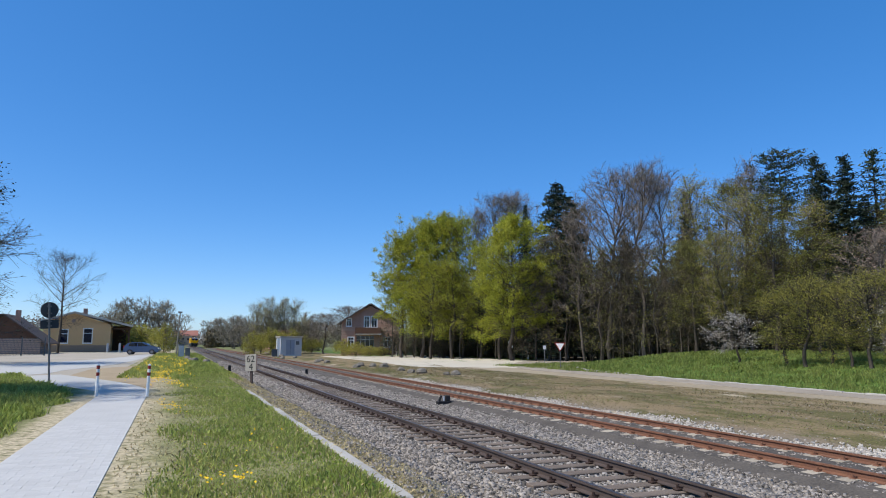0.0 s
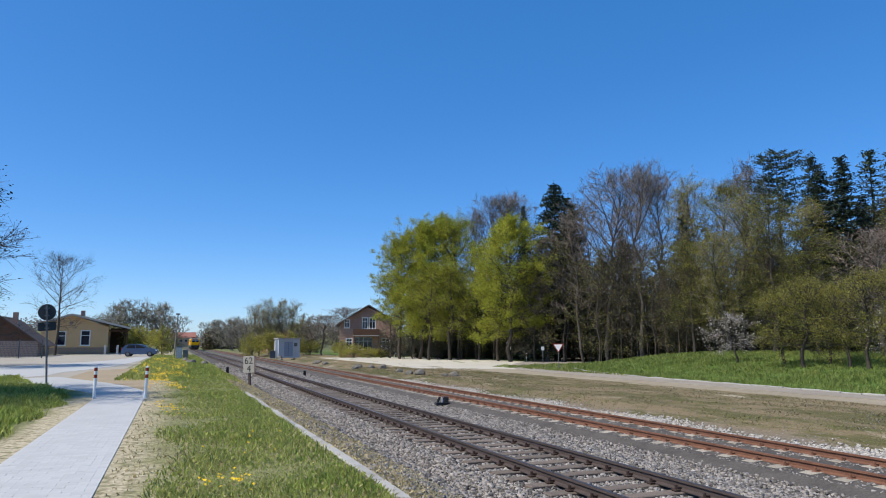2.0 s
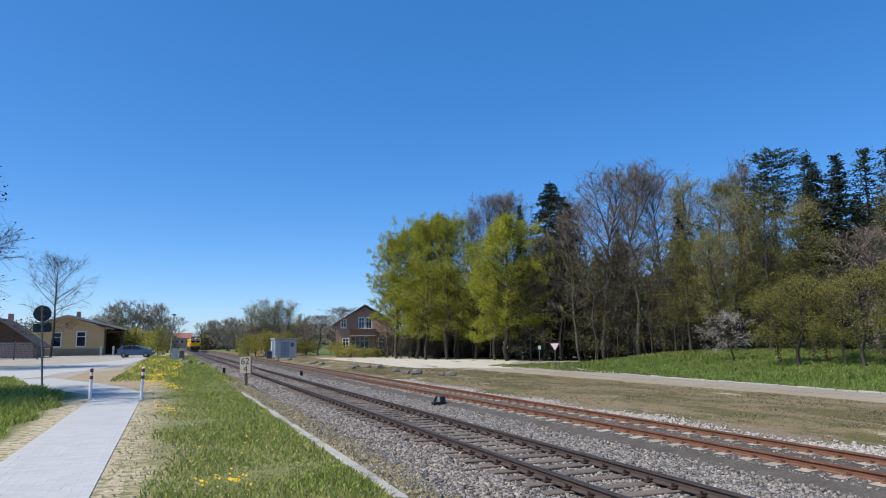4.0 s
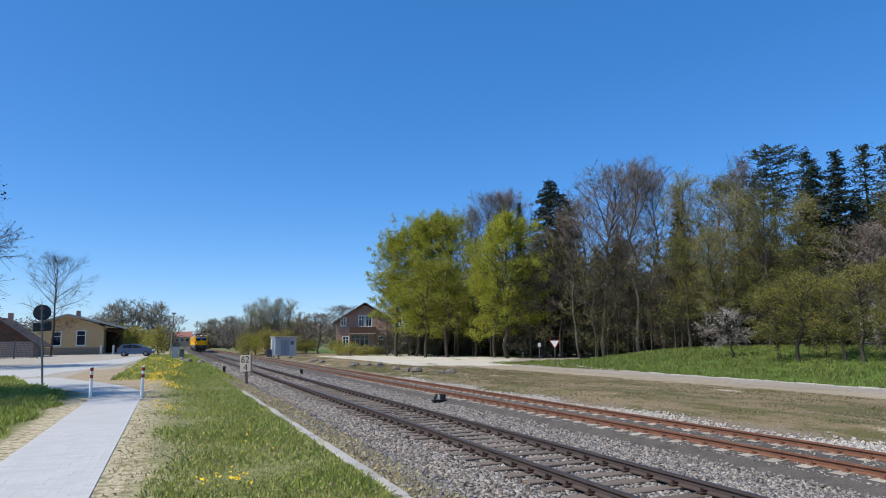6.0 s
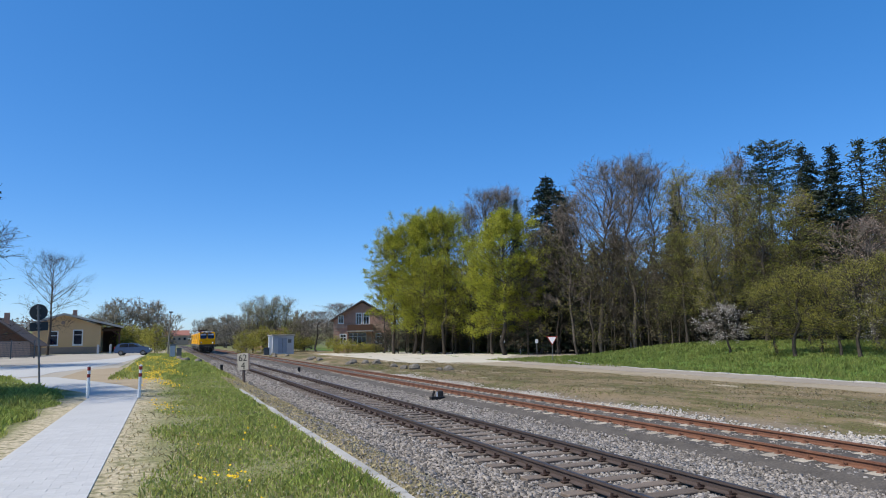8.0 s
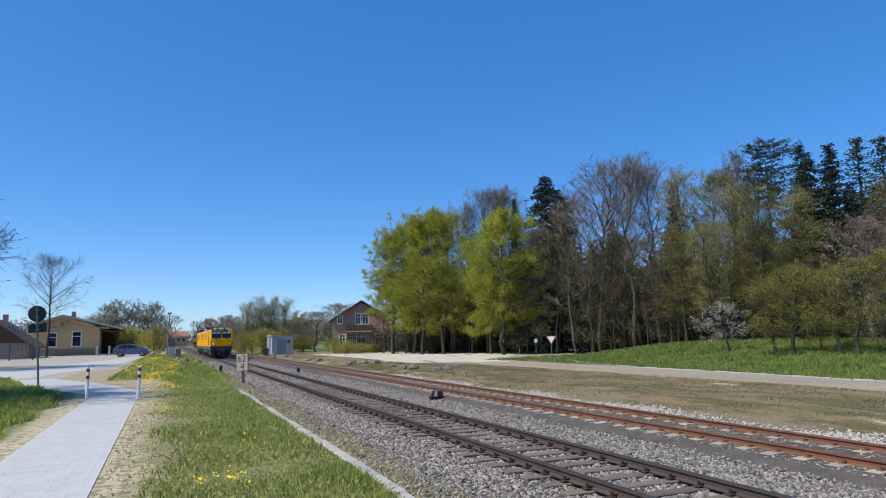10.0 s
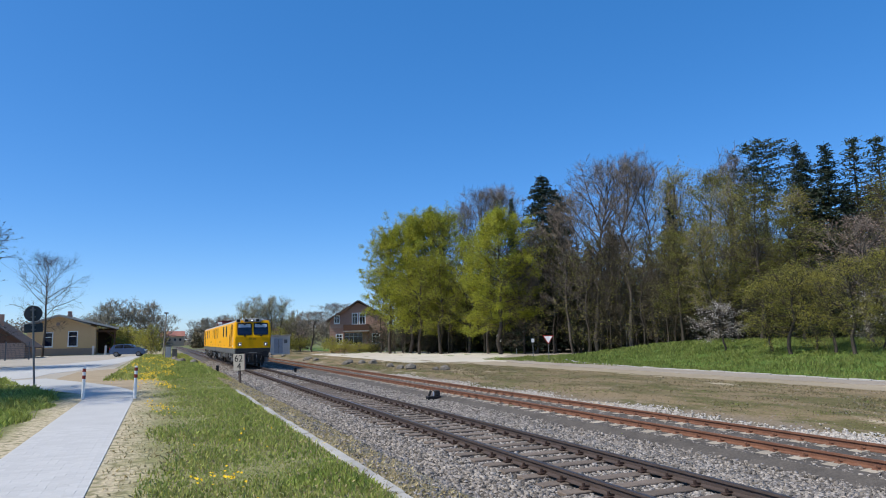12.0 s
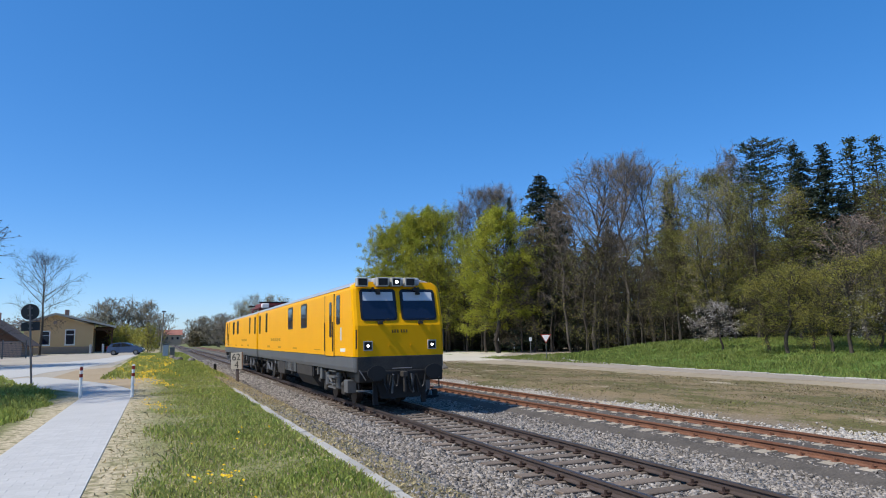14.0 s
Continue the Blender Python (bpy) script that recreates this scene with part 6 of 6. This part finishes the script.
    part("jumper_bar", rod(bmesh.new(), (-0.3, -0.14, 1.16), (0.3, -0.14, 1.16), 0.02), M["galv"], beam)
    # sides
    for s in (-1, 1):
        xo = s * 1.42
        part("cab_window", side_panel(1.65, 2.1, 2.5, 3.42, xo * 0.988, 0.03), M["glass_dark"], body)
        d = part("door", side_panel(2.45, 3.7, 1.5, 3.5, xo * 0.985, 0.035, 0.03), M["yellow"], body)
        part("door_window", side_panel(2.72, 3.02, 2.1, 3.25, xo * 0.985 + s * 0.036, 0.01), M["glass_dark"], d)
        part("door_gap", side_panel(3.70, 3.76, 1.5, 3.5, xo * 0.985, 0.038, 0.01), M["rubber"], body)
        part("door_gap", side_panel(2.39, 2.45, 1.5, 3.5, xo * 0.985, 0.038, 0.01), M["rubber"], body)
        for ya, yb in ((6.9, 8.1), (9.95, 11.1)):
            part("window_rim", side_panel(ya, yb, 2.48, 3.42, xo * 0.985, 0.03, 0.12), M["rubber"], body)
            part("side_window", side_panel(ya + 0.1, yb - 0.1, 2.56, 3.34, xo * 0.985 + s * 0.031, 0.008, 0.1), M["glass_dark"], body)
        for ya, yb, za, zb in ((17.5, 18.1, 2.45, 3.45), (20.1, 20.7, 2.4, 3.4)):
            if yb < L:
                part("slit_window", side_panel(ya, yb, za, zb, xo * 0.985, 0.03), M["glass_dark"], body)
        for k, y in enumerate((4.6, 9.0, 13.0, 16.5)):
            part("warning_label", boxed(xo * 1.001 - 0.004, xo * 1.001 + 0.004, y, y + 0.9, 1.66, 1.70 + 0.02 * k), M["ochre_mark"], body)
        part("white_label", boxed(xo * 1.001 - 0.004, xo * 1.001 + 0.004, 1.0, 1.6, 1.65, 1.76), M["white"], body)
        part("white_label", boxed(xo * 1.001 - 0.004, xo * 1.001 + 0.004, 1.45, 1.62, 2.0, 2.4), M["blind"], body)
        for k in range(5):
            part("lettering_bar", boxed(xo * 1.001 - 0.003, xo * 1.001 + 0.003, 13.2 + k * 0.62, 13.7 + k * 0.62, 1.98, 2.12), M["ochre_mark"], body)
        # underfloor gear
        part("step", boxed(s * 1.22 - 0.14, s * 1.22 + 0.14, 2.5, 3.6, 0.45, 0.5), M["galv"], t)
        part("step", boxed(s * 1.26 - 0.14, s * 1.26 + 0.14, 2.5, 3.6, 0.8, 0.85), M["galv"], t)
        tk = prism(bmesh.new(), [(s * 0.5, 1.08), (s * 1.36, 1.08), (s * 1.36, 0.7), (s * 1.1, 0.32), (s * 0.5, 0.32)], "y", 6.2, 9.2)
        part("fuel_tank", tk, M["underframe"], t)
        for k in range(9):
            part("cooling_fin", boxed(s * 1.3 - 0.07, s * 1.3 + 0.07, 9.4 + k * 0.3, 9.55 + k * 0.3, 0.72, 1.07), M["galv"], t)
        part("battery_box", boxed(s * 0.95 - 0.4, s * 0.95 + 0.4, 12.4, 14.2, 0.5, 1.08, bevel=0.03), M["underframe"], t)
        part("equipment_box", boxed(s * 1.2 - 0.14, s * 1.2 + 0.14, 1.05, 1.5, 0.42, 0.80, bevel=0.02), M["galv"], t)
        part("sand_pipe", rod(bmesh.new(), (s * 1.2, 1.9, 1.0), (s * 0.95, 2.2, 0.15), 0.04), M["black"], t)
        part("pipe", rod(bmesh.new(), (s * 1.25, 4.2, 0.95), (s * 1.25, L - 1, 0.95), 0.035, n=6), M["underframe"], t)
    # small gear hung along the underside
    gr = random.Random(17)
    for s in (-1, 1):
        y = 4.6
        while y < L - 5.5:
            w, h = gr.uniform(0.15, 0.5), gr.uniform(0.15, 0.45)
            part("under_box", boxed(s * 1.24 - 0.1, s * 1.24 + 0.1, y, y + w, 1.06 - h, 1.06, bevel=0.015, seg=1), gr.choice((M["underframe"], M["black"], M["grey_paint"], M["galv"])), t)
            part("bracket", rod(bmesh.new(), (s * 1.32, y + w + 0.06, 1.08), (s * 1.30, y + w + 0.10, gr.uniform(0.55, 0.8)), 0.022, n=6), gr.choice((M["galv"], M["black"])), t)
            y += w + gr.uniform(0.25, 0.8)
        for y in (1.9, 5.2, L - 5.4, L - 1.7):
            part("hanging_hose", rod(bmesh.new(), (s * 1.18, y, 1.0), (s * 1.12, y + 0.25, 0.5), 0.028, n=6), M["black"], t)
            part("brake_cylinder", rod(bmesh.new(), (s * 1.22, y - 0.3, 0.62), (s * 1.22, y + 0.05, 0.62), 0.1, n=12), M["underframe"], t)
        for k in range(3):
            part("ladder_rung", rod(bmesh.new(), (s * 1.34, 2.55, 0.6 + k * 0.2), (s * 1.34, 3.5, 0.6 + k * 0.2), 0.018, n=6), M["galv"], t)
        for y in (2.45, 3.62):
            part("door_rail", rod(bmesh.new(), (s * 1.47, y, 1.65), (s * 1.47, y, 2.6), 0.018, n=6), M["black"], t)
    for x0, x1, drop in ((-0.6, -0.35, 0.42), (0.15, 0.36, 0.5), (0.45, 0.72, 0.38), (-0.3, -0.12, 0.34)):
        pts = [Vector((x0 + (x1 - x0) * k / 6, -0.16 - 0.06 * math.sin(math.pi * k / 6), 0.98 - drop * math.sin(math.pi * k / 6))) for k in range(7)]
        bm = bmesh.new()
        for a, b in zip(pts, pts[1:]):
            rod(bm, a, b, 0.024, n=6)
        part("looped_hose", bm, M["rubber"], beam)
    for s in (-1, 1):
        part("foot_step", boxed(s * 1.15 - 0.16, s * 1.15 + 0.16, -0.05, 0.2, 0.52, 0.56), M["galv"], beam)
        part("step_arm", rod(bmesh.new(), (s * 1.25, 0.1, 0.55), (s * 1.25, 0.1, 1.0), 0.02, n=6), M["black"], beam)
    part("underfloor", boxed(-1.1, 1.1, 0.5, L - 0.3, 0.85, 1.08), M["underframe"], t)
    wheels = bogie(t, 3.5) + bogie(t, L - 3.4)
    return t, wheels, roof


train_a, wheels_a, roof_a = coach("inspection_car", 21.2, False, "yellow track inspection railcar with grey skirt and lit headlamps")
train_b, wheels_b, roof_b = coach("inspection_car", 21.2, True, "yellow trailing railcar coupled behind the first")
# roof gear of the second car
pan = part("roof_frame", boxed(-0.65, 0.65, 11.0, 19.6, 3.72, 3.82), M["pantored"], train_b, "dark red roof equipment frame")
for y in (11.6, 15.4, 19.2):
    for s in (-1, 1):
        part("insulator", rod(bmesh.new(), (s * 0.5, y, 3.82), (s * 0.5, y, 4.15), 0.07), M["pantored"], pan)
part("upper_frame", boxed(-0.7, 0.7, 12.0, 19.4, 4.15, 4.24), M["pantored"], pan)
part("contact_strip", boxed(-0.95, 0.95, 13.0, 13.2, 4.34, 4.42), M["black"], pan)
part("contact_strip", boxed(-0.95, 0.95, 18.4, 18.6, 4.34, 4.42), M["black"], pan)
part("diagonal_arm", rod(bmesh.new(), (0, 12.2, 3.9), (0, 18.2, 4.34), 0.05), M["pantored"], pan)
part("equipment_cover", boxed(-0.6, 0.6, 13.5, 18.0, 4.24, 4.45, bevel=0.06), M["pantored"], pan)
cb = part("camera_mast", boxed(0.75, 1.0, 20.6, 20.8, 3.6, 3.95), M["galv"], train_b)
part("camera_head", boxed(0.68, 1.1, 20.45, 20.9, 3.95, 4.2, bevel=0.05), M["white"], cb)
part("gangway", boxed(-0.7, 0.7, 21.2, 21.85, 1.1, 3.3), M["rubber"], train_a, "black gangway bellows")
for y in (4.0, 7.0, 9.0):
    part("roof_vent", boxed(-0.5, 0.5, y, y + 1.3, 3.70, 3.86, bevel=0.05), M["roof_grey"], train_b)

# way of the train's front along the track, in metres from the camera
RUN = [(0.0, 291.0), (1.5, 260.5), (3.0, 230.5), (4.25, 204.7), (5.5, 179.5), (8.0, 131.6), (10.5, 84.4), (11.5, 65.6), (12.5, 46.9), (13.0, 37.6), (13.5, 28.5), (14.0, 19.3)]


def run(t):
    for (a, p), (b, q) in zip(RUN, RUN[1:]):
        if t <= b:
            return p + (q - p) * (t - a) / (b - a)
    return RUN[-1][1]


def motions():
    rows = [(t, run(t)) for t, _ in RUN]
    walk(train_a, [(t, pose(TRACK, y, RAIL_Z)) for t, y in rows])
    walk(train_b, [(t, pose(TRACK, y + 43.0, RAIL_Z, 0, 0, 180)) for t, y in rows])
    # the wheels roll: a step well under a quarter turn each
    for wheels, sign in ((wheels_a, 1), (wheels_b, -1)):
        for w, y0 in wheels:
            walk(w, [(14.0 * k / 420, pose(0, y0, 0.46, math.degrees(sign * (291.0 - run(14.0 * k / 420)) / 0.46) % 360)) for k in range(421)])


motions()
